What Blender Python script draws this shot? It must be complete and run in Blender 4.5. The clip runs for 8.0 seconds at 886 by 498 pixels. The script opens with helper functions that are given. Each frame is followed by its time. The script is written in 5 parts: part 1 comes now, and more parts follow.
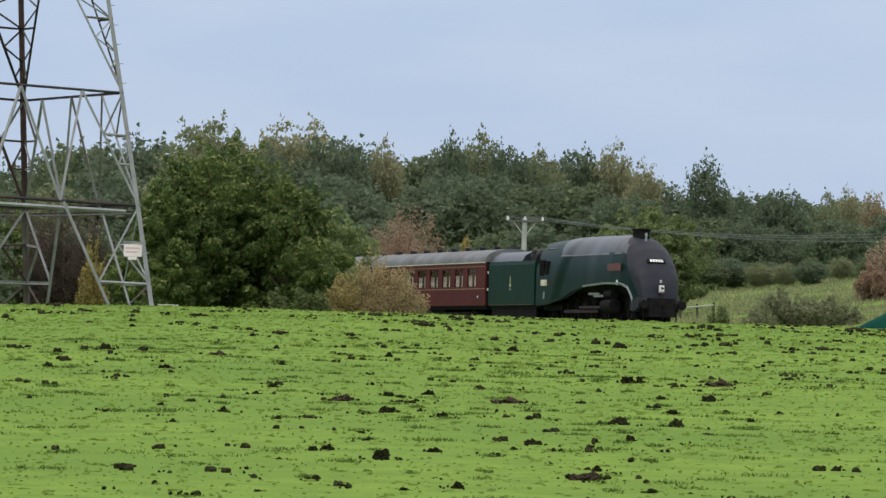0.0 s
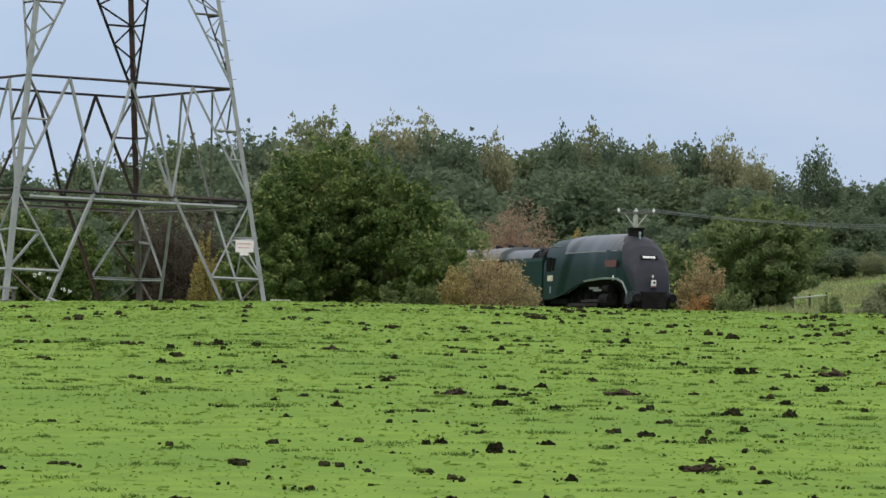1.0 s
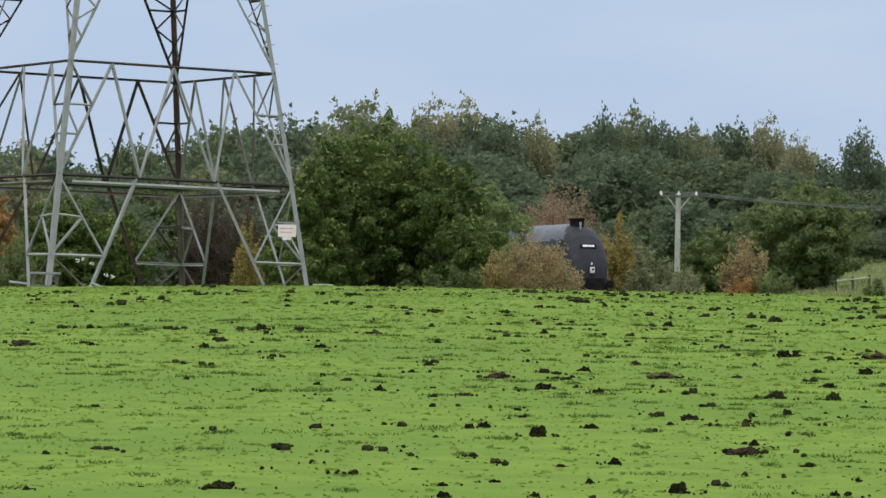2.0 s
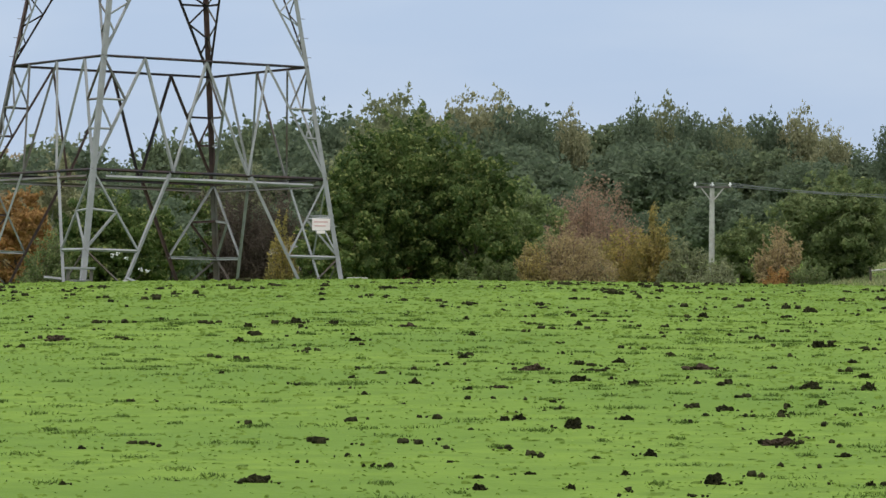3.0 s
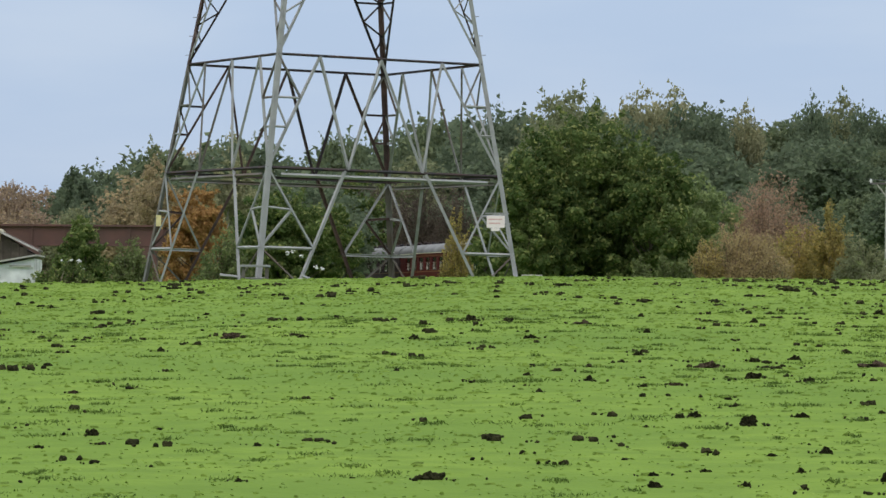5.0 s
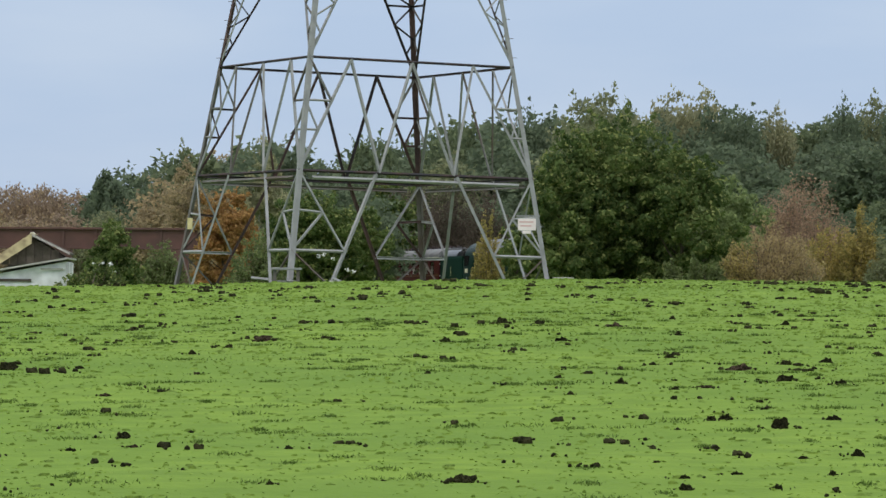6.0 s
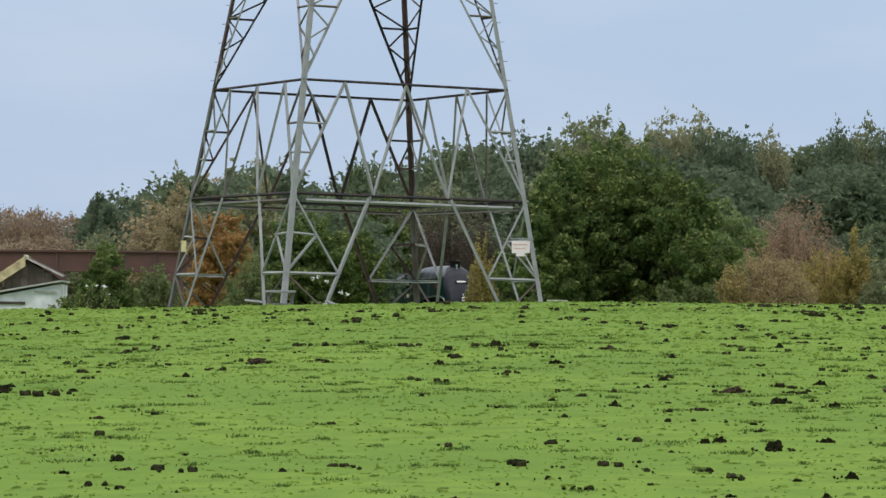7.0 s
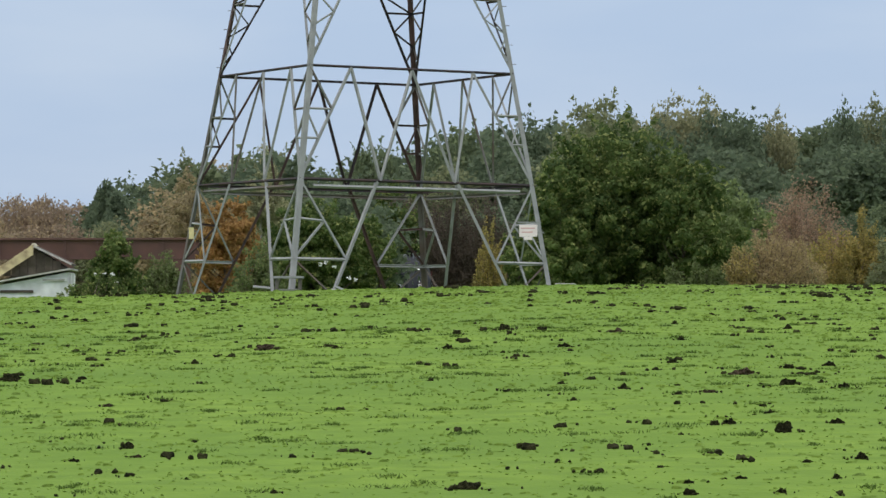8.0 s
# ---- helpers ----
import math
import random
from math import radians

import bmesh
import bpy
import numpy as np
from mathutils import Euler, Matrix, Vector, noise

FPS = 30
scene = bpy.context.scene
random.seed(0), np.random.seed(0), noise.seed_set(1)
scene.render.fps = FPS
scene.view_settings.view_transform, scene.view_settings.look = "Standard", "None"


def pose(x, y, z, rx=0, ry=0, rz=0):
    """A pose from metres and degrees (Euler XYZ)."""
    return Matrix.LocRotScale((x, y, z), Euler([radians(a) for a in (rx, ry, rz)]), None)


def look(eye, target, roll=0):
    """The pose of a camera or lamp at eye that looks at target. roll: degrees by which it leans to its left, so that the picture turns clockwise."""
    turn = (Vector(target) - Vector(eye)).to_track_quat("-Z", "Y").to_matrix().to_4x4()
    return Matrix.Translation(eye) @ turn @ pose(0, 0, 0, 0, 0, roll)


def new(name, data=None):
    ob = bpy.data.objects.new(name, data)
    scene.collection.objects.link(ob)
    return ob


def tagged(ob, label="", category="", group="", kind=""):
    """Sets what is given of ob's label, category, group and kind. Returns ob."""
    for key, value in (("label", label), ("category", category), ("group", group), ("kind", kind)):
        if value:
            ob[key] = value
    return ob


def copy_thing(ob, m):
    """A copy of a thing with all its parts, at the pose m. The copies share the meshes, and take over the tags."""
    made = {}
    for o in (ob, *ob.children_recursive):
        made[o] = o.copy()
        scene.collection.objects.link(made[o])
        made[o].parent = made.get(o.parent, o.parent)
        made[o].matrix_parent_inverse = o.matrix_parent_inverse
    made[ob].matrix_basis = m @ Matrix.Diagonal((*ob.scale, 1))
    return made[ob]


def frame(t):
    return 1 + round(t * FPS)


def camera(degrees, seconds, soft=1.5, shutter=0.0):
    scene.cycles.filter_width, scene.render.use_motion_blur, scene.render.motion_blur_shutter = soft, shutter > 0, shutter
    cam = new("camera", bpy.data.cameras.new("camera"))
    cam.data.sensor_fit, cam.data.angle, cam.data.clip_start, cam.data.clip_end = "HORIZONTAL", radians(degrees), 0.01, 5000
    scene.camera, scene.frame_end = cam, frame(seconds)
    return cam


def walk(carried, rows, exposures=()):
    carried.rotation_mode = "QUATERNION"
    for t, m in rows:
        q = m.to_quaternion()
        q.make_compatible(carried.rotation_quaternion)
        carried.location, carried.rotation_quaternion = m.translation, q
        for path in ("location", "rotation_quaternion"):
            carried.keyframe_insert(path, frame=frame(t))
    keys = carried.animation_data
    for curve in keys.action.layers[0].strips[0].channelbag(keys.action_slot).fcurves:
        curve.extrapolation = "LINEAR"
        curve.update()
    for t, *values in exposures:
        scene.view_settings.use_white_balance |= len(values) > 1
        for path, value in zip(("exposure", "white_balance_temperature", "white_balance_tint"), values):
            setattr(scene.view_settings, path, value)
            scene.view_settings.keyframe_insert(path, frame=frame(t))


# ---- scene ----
EYE = (0.0, 0.0, 1.6)


def aim(yaw, pitch, roll):
    """A camera pose at the standing place: yaw to the left, pitch up, roll of the right side upwards."""
    return Matrix.Translation(EYE) @ Euler((0, 0, radians(yaw))).to_matrix().to_4x4() @ \
        Euler((radians(90 + pitch), 0, 0)).to_matrix().to_4x4() @ Euler((0, 0, radians(roll))).to_matrix().to_4x4()


cam = camera(12.82, 8.0, soft=1.5)
walk(cam, [
    (0.0, aim(-5.737, 1.616, 1.568)), (0.5, aim(-4.706, 1.693, 1.264)), (1.0, aim(-4.122, 1.480, 1.042)),
    (1.5, aim(-3.710, 1.313, 0.932)), (3.0, aim(-3.014, 1.124, 0.477)), (3.5, aim(-2.188, 1.045, 0.358)),
    (4.0, aim(-1.342, 1.029, 0.429)), (4.5, aim(-0.822, 1.052, 0.441)), (6.0, aim(-0.023, 1.101, 0.407)),
    (6.5, aim(0.101, 1.374, 0.353)), (7.0, aim(-0.110, 1.431, 0.402)), (7.5, aim(-0.070, 1.248, 0.229)),
    (8.0, aim(0.001, 1.204, -0.152))],
    [(0.0, 0.0, 6550, 11), (0.5, 0.0, 6480, 10), (3.0, 0.0, 6500, 10), (8.0, -0.03, 6450, 9)])

# ---- light ----
world = bpy.data.worlds.new("sky")
scene.world = world
world.use_nodes = True
wn, wl = world.node_tree.nodes, world.node_tree.links
SUN_EL, SUN_AZ = radians(60), radians(205)     # azimuth clockwise from +y: behind the camera, to its left
sky = wn.new("ShaderNodeTexSky")
sky.sky_type, sky.sun_disc, sky.sun_elevation, sky.sun_rotation = "NISHITA", False, SUN_EL, SUN_AZ
sky.air_density, sky.dust_density = 1.0, 2.0
gain = wn.new("ShaderNodeVectorMath")
gain.operation = "SCALE"
gain.inputs["Scale"].default_value = 0.10
veil_coord = wn.new("ShaderNodeTexCoord")
veil_map = wn.new("ShaderNodeMapping")
veil_map.inputs["Scale"].default_value = (6, 6, 26)
veil_noise = wn.new("ShaderNodeTexNoise")
veil_noise.inputs["Scale"].default_value, veil_noise.inputs["Detail"].default_value = 1.6, 5
veil_ramp = wn.new("ShaderNodeValToRGB")
veil_ramp.color_ramp.elements[0].position, veil_ramp.color_ramp.elements[0].color = 0.35, (0.490, 0.615, 0.820, 1)
veil_ramp.color_ramp.elements[1].position, veil_ramp.color_ramp.elements[1].color = 0.70, (0.560, 0.670, 0.845, 1)
veil = wn.new("ShaderNodeMix")
veil.data_type = "RGBA"
veil.inputs[0].default_value = 0.88
wl.new(veil_coord.outputs["Generated"], veil_map.inputs[0])
wl.new(veil_map.outputs[0], veil_noise.inputs["Vector"])
wl.new(veil_noise.outputs["Fac"], veil_ramp.inputs[0])
wl.new(sky.outputs[0], gain.inputs[0])
wl.new(gain.outputs[0], veil.inputs[6])
wl.new(veil_ramp.outputs[0], veil.inputs[7])
# an overcast sky: whiter and three times as bright overhead as at the horizon
height = wn.new("ShaderNodeSeparateXYZ")
wl.new(veil_coord.outputs["Generated"], height.inputs[0])
rise = wn.new("ShaderNodeMapRange")
rise.interpolation_type = "SMOOTHSTEP"
rise.inputs[1].default_value, rise.inputs[2].default_value = 0.06, 0.85
wl.new(height.outputs["Z"], rise.inputs[0])
cloud = wn.new("ShaderNodeMix")
cloud.data_type = "RGBA"
cloud.inputs[7].default_value = (1.66, 1.66, 1.66, 1)
wl.new(rise.outputs[0], cloud.inputs[0])
wl.new(veil.outputs[2], cloud.inputs[6])
wl.new(cloud.outputs[2], wn["Background"].inputs["Color"])
wn["Background"].inputs["Strength"].default_value = 1.0
sun = new("sun", bpy.data.lights.new("sun", "SUN"))
sun.data.energy, sun.data.angle, sun.data.color = 0.95, radians(25), (1.0, 0.96, 0.9)
sun.matrix_world = look((0, 0, 60), (-math.sin(SUN_AZ) * math.cos(SUN_EL), -math.cos(SUN_AZ) * math.cos(SUN_EL), 60 - math.sin(SUN_EL)))
scene.view_settings.exposure = 0.0

# ---- materials ----


def material(name, base, second=None, scale=4.0, rough=0.7, metal=0.0, bump=0.0, bump_scale=30.0, island=0.0,
             island_col=None, coords="Object", detail=6.0, spec=0.5, translucent=0.0, big=None, big_scale=0.4, coat=0.0,
             random_ob=0.0):
    """Principled surface: two colours mixed by noise, a second coarser stain, a change from piece to piece, fine relief."""
    m = bpy.data.materials.new(name)
    m.use_nodes = True
    n, l = m.node_tree.nodes, m.node_tree.links
    b = n["Principled BSDF"]
    b.inputs["Roughness"].default_value, b.inputs["Metallic"].default_value = rough, metal
    b.inputs["Specular IOR Level"].default_value = spec
    b.inputs["Coat Weight"].default_value = coat
    co = n.new("ShaderNodeTexCoord")
    where = co.outputs[coords]

    def noise_fac(s, lo, hi, d=detail):
        t = n.new("ShaderNodeTexNoise")
        t.inputs["Scale"].default_value, t.inputs["Detail"].default_value = s, d
        l.new(where, t.inputs["Vector"])
        r = n.new("ShaderNodeMapRange")
        r.inputs[1].default_value, r.inputs[2].default_value = lo, hi
        l.new(t.outputs["Fac"], r.inputs[0])
        return r.outputs[0]

    def mixed(fac, a, c):
        x = n.new("ShaderNodeMix")
        x.data_type = "RGBA"
        if isinstance(fac, float):
            x.inputs[0].default_value = fac
        else:
            l.new(fac, x.inputs[0])
        for sock, v in ((x.inputs[6], a), (x.inputs[7], c)):
            if isinstance(v, tuple):
                sock.default_value = (*v, 1)
            else:
                l.new(v, sock)
        return x.outputs[2]

    second = second or tuple(c * 0.75 for c in base)
    col = mixed(noise_fac(scale, 0.35, 0.65), base, second)
    if big:
        col = mixed(noise_fac(big_scale, 0.42, 0.68, 3.0), col, big)
    if island or random_ob:
        hsv = n.new("ShaderNodeHueSaturation")
        if island:
            g = n.new("ShaderNodeNewGeometry")
            source, amount = g.outputs["Random Per Island"], island
        else:
            g = n.new("ShaderNodeObjectInfo")
            source, amount = g.outputs["Random"], random_ob
        if island_col:
            r = n.new("ShaderNodeMapRange")
            r.inputs[1].default_value, r.inputs[2].default_value = 0.72, 0.95
            l.new(source, r.inputs[0])
            col = mixed(r.outputs[0], col, island_col)
        v = n.new("ShaderNodeMapRange")
        v.inputs[3].default_value, v.inputs[4].default_value = 1 - amount, 1 + amount
        l.new(source, v.inputs[0])
        l.new(v.outputs[0], hsv.inputs["Value"])
        l.new(col, hsv.inputs["Color"])
        col = hsv.outputs[0]
    l.new(col, b.inputs["Base Color"])
    if bump:
        t = n.new("ShaderNodeTexNoise")
        t.inputs["Scale"].default_value, t.inputs["Detail"].default_value = bump_scale, 5
        l.new(where, t.inputs["Vector"])
        k = n.new("ShaderNodeBump")
        k.inputs["Strength"].default_value, k.inputs["Distance"].default_value = bump, 0.05
        l.new(t.outputs["Fac"], k.inputs["Height"])
        l.new(k.outputs[0], b.inputs["Normal"])
    if translucent:
        tr = n.new("ShaderNodeBsdfTranslucent")
        l.new(col, tr.inputs["Color"])
        ms = n.new("ShaderNodeMixShader")
        ms.inputs[0].default_value = translucent
        l.new(b.outputs[0], ms.inputs[1])
        l.new(tr.outputs[0], ms.inputs[2])
        l.new(ms.outputs[0], n["Material Output"].inputs["Surface"])
    return m


def leaf(name, base, second, third, rough=0.6):
    return material(name, base, second, scale=0.45, rough=rough, island=0.16, island_col=third, translucent=0.5, spec=0.1,
                    detail=3.0)


GRASS = material("pasture", (0.152, 0.236, 0.038), (0.112, 0.184, 0.030), scale=1.7, rough=0.9, bump=0.4, bump_scale=9.0,
                 big=(0.104, 0.178, 0.030), big_scale=0.14, spec=0.05)
BLADES = material("grass_blades", (0.195, 0.295, 0.050), (0.150, 0.240, 0.040), scale=1.7, rough=0.8, island=0.14,
                  island_col=(0.20, 0.28, 0.07), translucent=0.35, spec=0.05, big=(0.140, 0.225, 0.038), big_scale=0.14)
TURF = material("turf", (0.165, 0.250, 0.042), (0.116, 0.188, 0.032), scale=2.5, rough=0.9, island=0.16, island_col=(0.120, 0.184, 0.040),
                translucent=0.2, spec=0.05, bump=0.5, bump_scale=40.0)
SOIL = material("soil", (0.013, 0.015, 0.007), (0.046, 0.045, 0.020), scale=7.0, rough=0.95, bump=0.9, bump_scale=25.0, random_ob=0.35, spec=0.03)
RED_SOIL = material("red_soil", (0.105, 0.074, 0.052), (0.030, 0.025, 0.017), scale=14.0, rough=0.95, bump=0.9, bump_scale=25.0, spec=0.03)
ROUGH_GRASS = material("rough_grass", (0.100, 0.156, 0.034), (0.066, 0.108, 0.024), scale=3.0, rough=0.9, island=0.3, translucent=0.2, spec=0.05)
# steel tones; on the pylon they paint lit and shaded sides
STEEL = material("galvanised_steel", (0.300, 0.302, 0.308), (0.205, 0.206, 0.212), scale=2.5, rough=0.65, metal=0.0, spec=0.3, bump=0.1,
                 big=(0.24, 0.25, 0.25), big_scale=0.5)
DULL_STEEL = material("dull_stained_steel", (0.15, 0.15, 0.145), (0.10, 0.092, 0.085), scale=2.0, rough=0.7, metal=0.0, spec=0.2, bump=0.1,
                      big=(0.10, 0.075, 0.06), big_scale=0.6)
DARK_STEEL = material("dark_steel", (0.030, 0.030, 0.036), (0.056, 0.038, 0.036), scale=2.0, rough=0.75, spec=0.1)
CONCRETE = material("concrete", (0.45, 0.44, 0.41), (0.34, 0.33, 0.30), scale=4, rough=0.9, bump=0.4)
SIGN_WHITE = material("sign_white", (0.78, 0.70, 0.70), (0.72, 0.62, 0.62), scale=3, rough=0.5)
SIGN_RED = material("sign_red", (0.66, 0.40, 0.40), rough=0.5)
SIGN_YELLOW = material("sign_yellow", (0.66, 0.57, 0.30), rough=0.6)
# rusty brown, darkened to paint shade on the pylon's far and left members
SHADED_RUSTY_STEEL = material("shaded_rusty_steel", (0.110, 0.070, 0.066), (0.062, 0.044, 0.044), scale=2.0, rough=0.75, spec=0.1, bump=0.1)
BARK = material("bark", (0.12, 0.095, 0.07), (0.07, 0.055, 0.04), scale=6, rough=0.95, bump=0.7)
PALE_BARK = material("pale_bark", (0.42, 0.40, 0.36), (0.22, 0.20, 0.17), scale=3, rough=0.9, bump=0.5)
TWIG = material("twigs", (0.16, 0.125, 0.09), (0.10, 0.08, 0.06), scale=5, rough=0.95)
OAK = leaf("oak_leaves", (0.134, 0.188, 0.056), (0.058, 0.098, 0.030), (0.240, 0.265, 0.090))
# greens of the far wood, greyed and paled: distance haze put into the colour
HAZED_DARK_GREEN = leaf("dark_green_leaves", (0.136, 0.176, 0.106), (0.118, 0.156, 0.096), (0.154, 0.192, 0.112))
HAZED_MID_GREEN = leaf("mid_green_leaves", (0.152, 0.190, 0.102), (0.132, 0.168, 0.092), (0.172, 0.206, 0.106))
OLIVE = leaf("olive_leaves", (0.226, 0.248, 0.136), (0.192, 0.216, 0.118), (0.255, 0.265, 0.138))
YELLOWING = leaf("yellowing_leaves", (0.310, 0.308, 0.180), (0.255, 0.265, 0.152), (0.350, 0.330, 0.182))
PINK_BROWN = leaf("russet_leaves", (0.345, 0.235, 0.165), (0.280, 0.195, 0.136), (0.350, 0.250, 0.155))
TAN = leaf("tan_leaves", (0.375, 0.290, 0.155), (0.300, 0.235, 0.128), (0.370, 0.300, 0.145))
GOLDEN = leaf("golden_leaves", (0.335, 0.275, 0.092), (0.245, 0.225, 0.082), (0.400, 0.300, 0.092))
ORANGE = leaf("orange_leaves", (0.400, 0.225, 0.085), (0.300, 0.185, 0.075), (0.440, 0.280, 0.105))
TWIG_BROWN = leaf("bare_twigs", (0.120, 0.096, 0.076), (0.092, 0.078, 0.062), (0.140, 0.112, 0.082), rough=0.9)
WILLOW = leaf("willow_leaves", (0.215, 0.275, 0.115), (0.165, 0.220, 0.092), (0.260, 0.305, 0.130))
SAGE = leaf("sage_leaves", (0.170, 0.215, 0.085), (0.130, 0.175, 0.070), (0.215, 0.245, 0.100))
GOLD_TAN = leaf("golden_tan_leaves", (0.370, 0.300, 0.120), (0.290, 0.250, 0.110), (0.420, 0.330, 0.110))
DULL_TAN = leaf("dull_tan_leaves", (0.350, 0.280, 0.170), (0.290, 0.240, 0.146), (0.390, 0.310, 0.170))
RUSSET = leaf("russet_brown_leaves", (0.340, 0.255, 0.180), (0.280, 0.220, 0.160), (0.410, 0.320, 0.190))
GREY_GREEN = leaf("sallow_leaves", (0.155, 0.195, 0.075), (0.115, 0.150, 0.058), (0.200, 0.230, 0.100))
LOCO_GREEN = material("locomotive_green", (0.005, 0.022, 0.018), (0.004, 0.017, 0.015), scale=1.5, rough=0.4, spec=0.10, bump=0.02,
                      big=(0.007, 0.023, 0.021), big_scale=0.5)
TENDER_GREEN = material("tender_green", (0.006, 0.029, 0.021), (0.005, 0.023, 0.017), scale=1.5, rough=0.45, spec=0.08)
LOCO_GREY = material("smokebox_grey", (0.030, 0.032, 0.040), (0.023, 0.025, 0.032), scale=2.0, rough=0.55, spec=0.12, big=(0.038, 0.040, 0.046))
# grey for the casing's top: sky reflection put into the base colour
CASING_TOP = material("casing_top", (0.030, 0.034, 0.038), (0.022, 0.025, 0.029), scale=1.5, rough=0.32, spec=0.5)
BLACK = material("running_gear_black", (0.010, 0.010, 0.011), (0.020, 0.018, 0.017), scale=4.0, rough=0.7, spec=0.03)
BRIGHT = material("bright_edge", (0.30, 0.33, 0.34), (0.22, 0.25, 0.26), scale=3.0, rough=0.4, metal=0.5)
NAME_RED = material("nameplate_red", (0.13, 0.030, 0.028), rough=0.5)
PALE_CREST = material("faded_crest", (0.44, 0.43, 0.24), rough=0.5)
CREAM = material("cream_paint", (0.66, 0.60, 0.46), rough=0.5)
WHITE = material("white_paint", (0.80, 0.80, 0.78), rough=0.5)
MAROON = material("coach_maroon", (0.090, 0.016, 0.016), (0.068, 0.013, 0.014), scale=1.2, rough=0.45, spec=0.08)
# coach maroon dulled and darkened: shade on the tail coach put into its paint
DULL_MAROON = material("shaded_coach_paint", (0.048, 0.030, 0.036), (0.036, 0.024, 0.030), scale=1.2, rough=0.5, spec=0.2)
ROOF_GREY = material("coach_roof_grey", (0.17, 0.175, 0.18), (0.12, 0.125, 0.13), scale=1.2, rough=0.65, spec=0.2, big=(0.10, 0.10, 0.10), big_scale=0.5)
LINING = material("lining_yellow", (0.24, 0.14, 0.05), rough=0.5)
CURTAIN = material("curtain", (0.80, 0.76, 0.68), rough=0.8)
DARK_IN = material("coach_interior", (0.010, 0.009, 0.009), rough=0.8, spec=0.03)
COAL = material("coal", (0.012, 0.012, 0.012), (0.03, 0.03, 0.03), scale=8.0, rough=0.6, bump=1.0)
BALLAST = material("ballast", (0.22, 0.20, 0.18), (0.13, 0.12, 0.11), scale=14.0, rough=0.95, bump=1.0)
RUST = material("rail_steel", (0.16, 0.10, 0.07), (0.11, 0.07, 0.05), scale=5.0, rough=0.6, metal=0.5)
POLE_WOOD = material("pole_wood", (0.42, 0.42, 0.38), (0.32, 0.31, 0.28), scale=3.0, rough=0.85, bump=0.3)
WIRE = material("wire", (0.16, 0.17, 0.16), rough=0.5)
BRIDGE = material("bridge_brown", (0.115, 0.050, 0.042), (0.085, 0.040, 0.035), scale=1.0, rough=0.8, bump=0.2, big=(0.075, 0.04, 0.035))
MOSSY_TILE = material("mossy_roof", (0.62, 0.53, 0.30), (0.28, 0.22, 0.13), scale=2.6, rough=0.9, bump=0.5, big=(0.42, 0.38, 0.20), big_scale=0.8)
TIMBER = material("dark_timber", (0.075, 0.060, 0.045), (0.05, 0.04, 0.03), scale=3.0, rough=0.85, bump=0.3)
GABLE_WOOD = material("weathered_gable_boards", (0.115, 0.095, 0.070), (0.070, 0.062, 0.042), scale=4.0, rough=0.9, bump=0.3, random_ob=0.25)
WHITE_WALL = material("whitewashed_panel", (0.80, 0.81, 0.83), (0.62, 0.63, 0.65), scale=2.5, rough=0.7, big=(0.50, 0.51, 0.52), big_scale=1.1)
TARP = material("green_sheeting", (0.006, 0.055, 0.038), (0.005, 0.040, 0.030), scale=2.0, rough=0.85, spec=0.05, bump=0.3, bump_scale=4.0)
DRY = material("dry_reeds", (0.27, 0.295, 0.145), (0.20, 0.24, 0.11), scale=0.4, rough=0.9, island=0.2, island_col=(0.33, 0.30, 0.16), translucent=0.4, spec=0.05)
GLASS = bpy.data.materials.new("window_glass")
GLASS.use_nodes = True
GLASS.node_tree.nodes["Principled BSDF"].inputs["Transmission Weight"].default_value = 1.0
GLASS.node_tree.nodes["Principled BSDF"].inputs["Roughness"].default_value = 0.03
GLASS.node_tree.nodes["Principled BSDF"].inputs["IOR"].default_value = 1.45

# ---- mesh helpers ----


def mesh_object(name, verts, faces, mat, parent=None, label="", smooth=False):
    me = bpy.data.meshes.new(name)
    me.from_pydata([tuple(v) for v in verts], [], [tuple(f) for f in faces])
    me.materials.append(mat)
    if smooth:
        me.polygons.foreach_set("use_smooth", [True] * len(me.polygons))
    me.update()
    ob = new(name, me)
    if parent:
        ob.parent = parent
    return tagged(ob, label) if label else ob


def part(name, bm, mat, parent=None, label="", smooth=False):
    """Links a bmesh as one mesh object, under a thing where one is given."""
    bmesh.ops.recalc_face_normals(bm, faces=bm.faces)
    me = bpy.data.meshes.new(name)
    bm.to_mesh(me)
    bm.free()
    me.materials.append(mat)
    if smooth:
        me.polygons.foreach_set("use_smooth", [True] * len(me.polygons))
        me.set_sharp_from_angle(angle=radians(35))
    ob = new(name, me)
    if parent:
        ob.parent = parent
    return tagged(ob, label) if label else ob


def thing(name, label, category, group="", m=None):
    ob = tagged(new(name), label, category, group)
    ob.empty_display_size = 0.3
    if m is not None:
        ob.matrix_basis = m
    return ob


def add_box(bm, x0, x1, y0, y1, z0, z1, bevel=0.0):
    r = bmesh.ops.create_cube(bm, size=1.0, matrix=Matrix.LocRotScale(
        ((x0 + x1) / 2, (y0 + y1) / 2, (z0 + z1) / 2), None, (x1 - x0, y1 - y0, z1 - z0)))
    if bevel:
        vs = set(r["verts"])
        es = [e for e in bm.edges if e.verts[0] in vs and e.verts[1] in vs]
        bmesh.ops.bevel(bm, geom=es, offset=bevel, segments=2, affect="EDGES", profile=0.7)
    return bm


def box(x0, x1, y0, y1, z0, z1, bevel=0.0):
    return add_box(bmesh.new(), x0, x1, y0, y1, z0, z1, bevel)


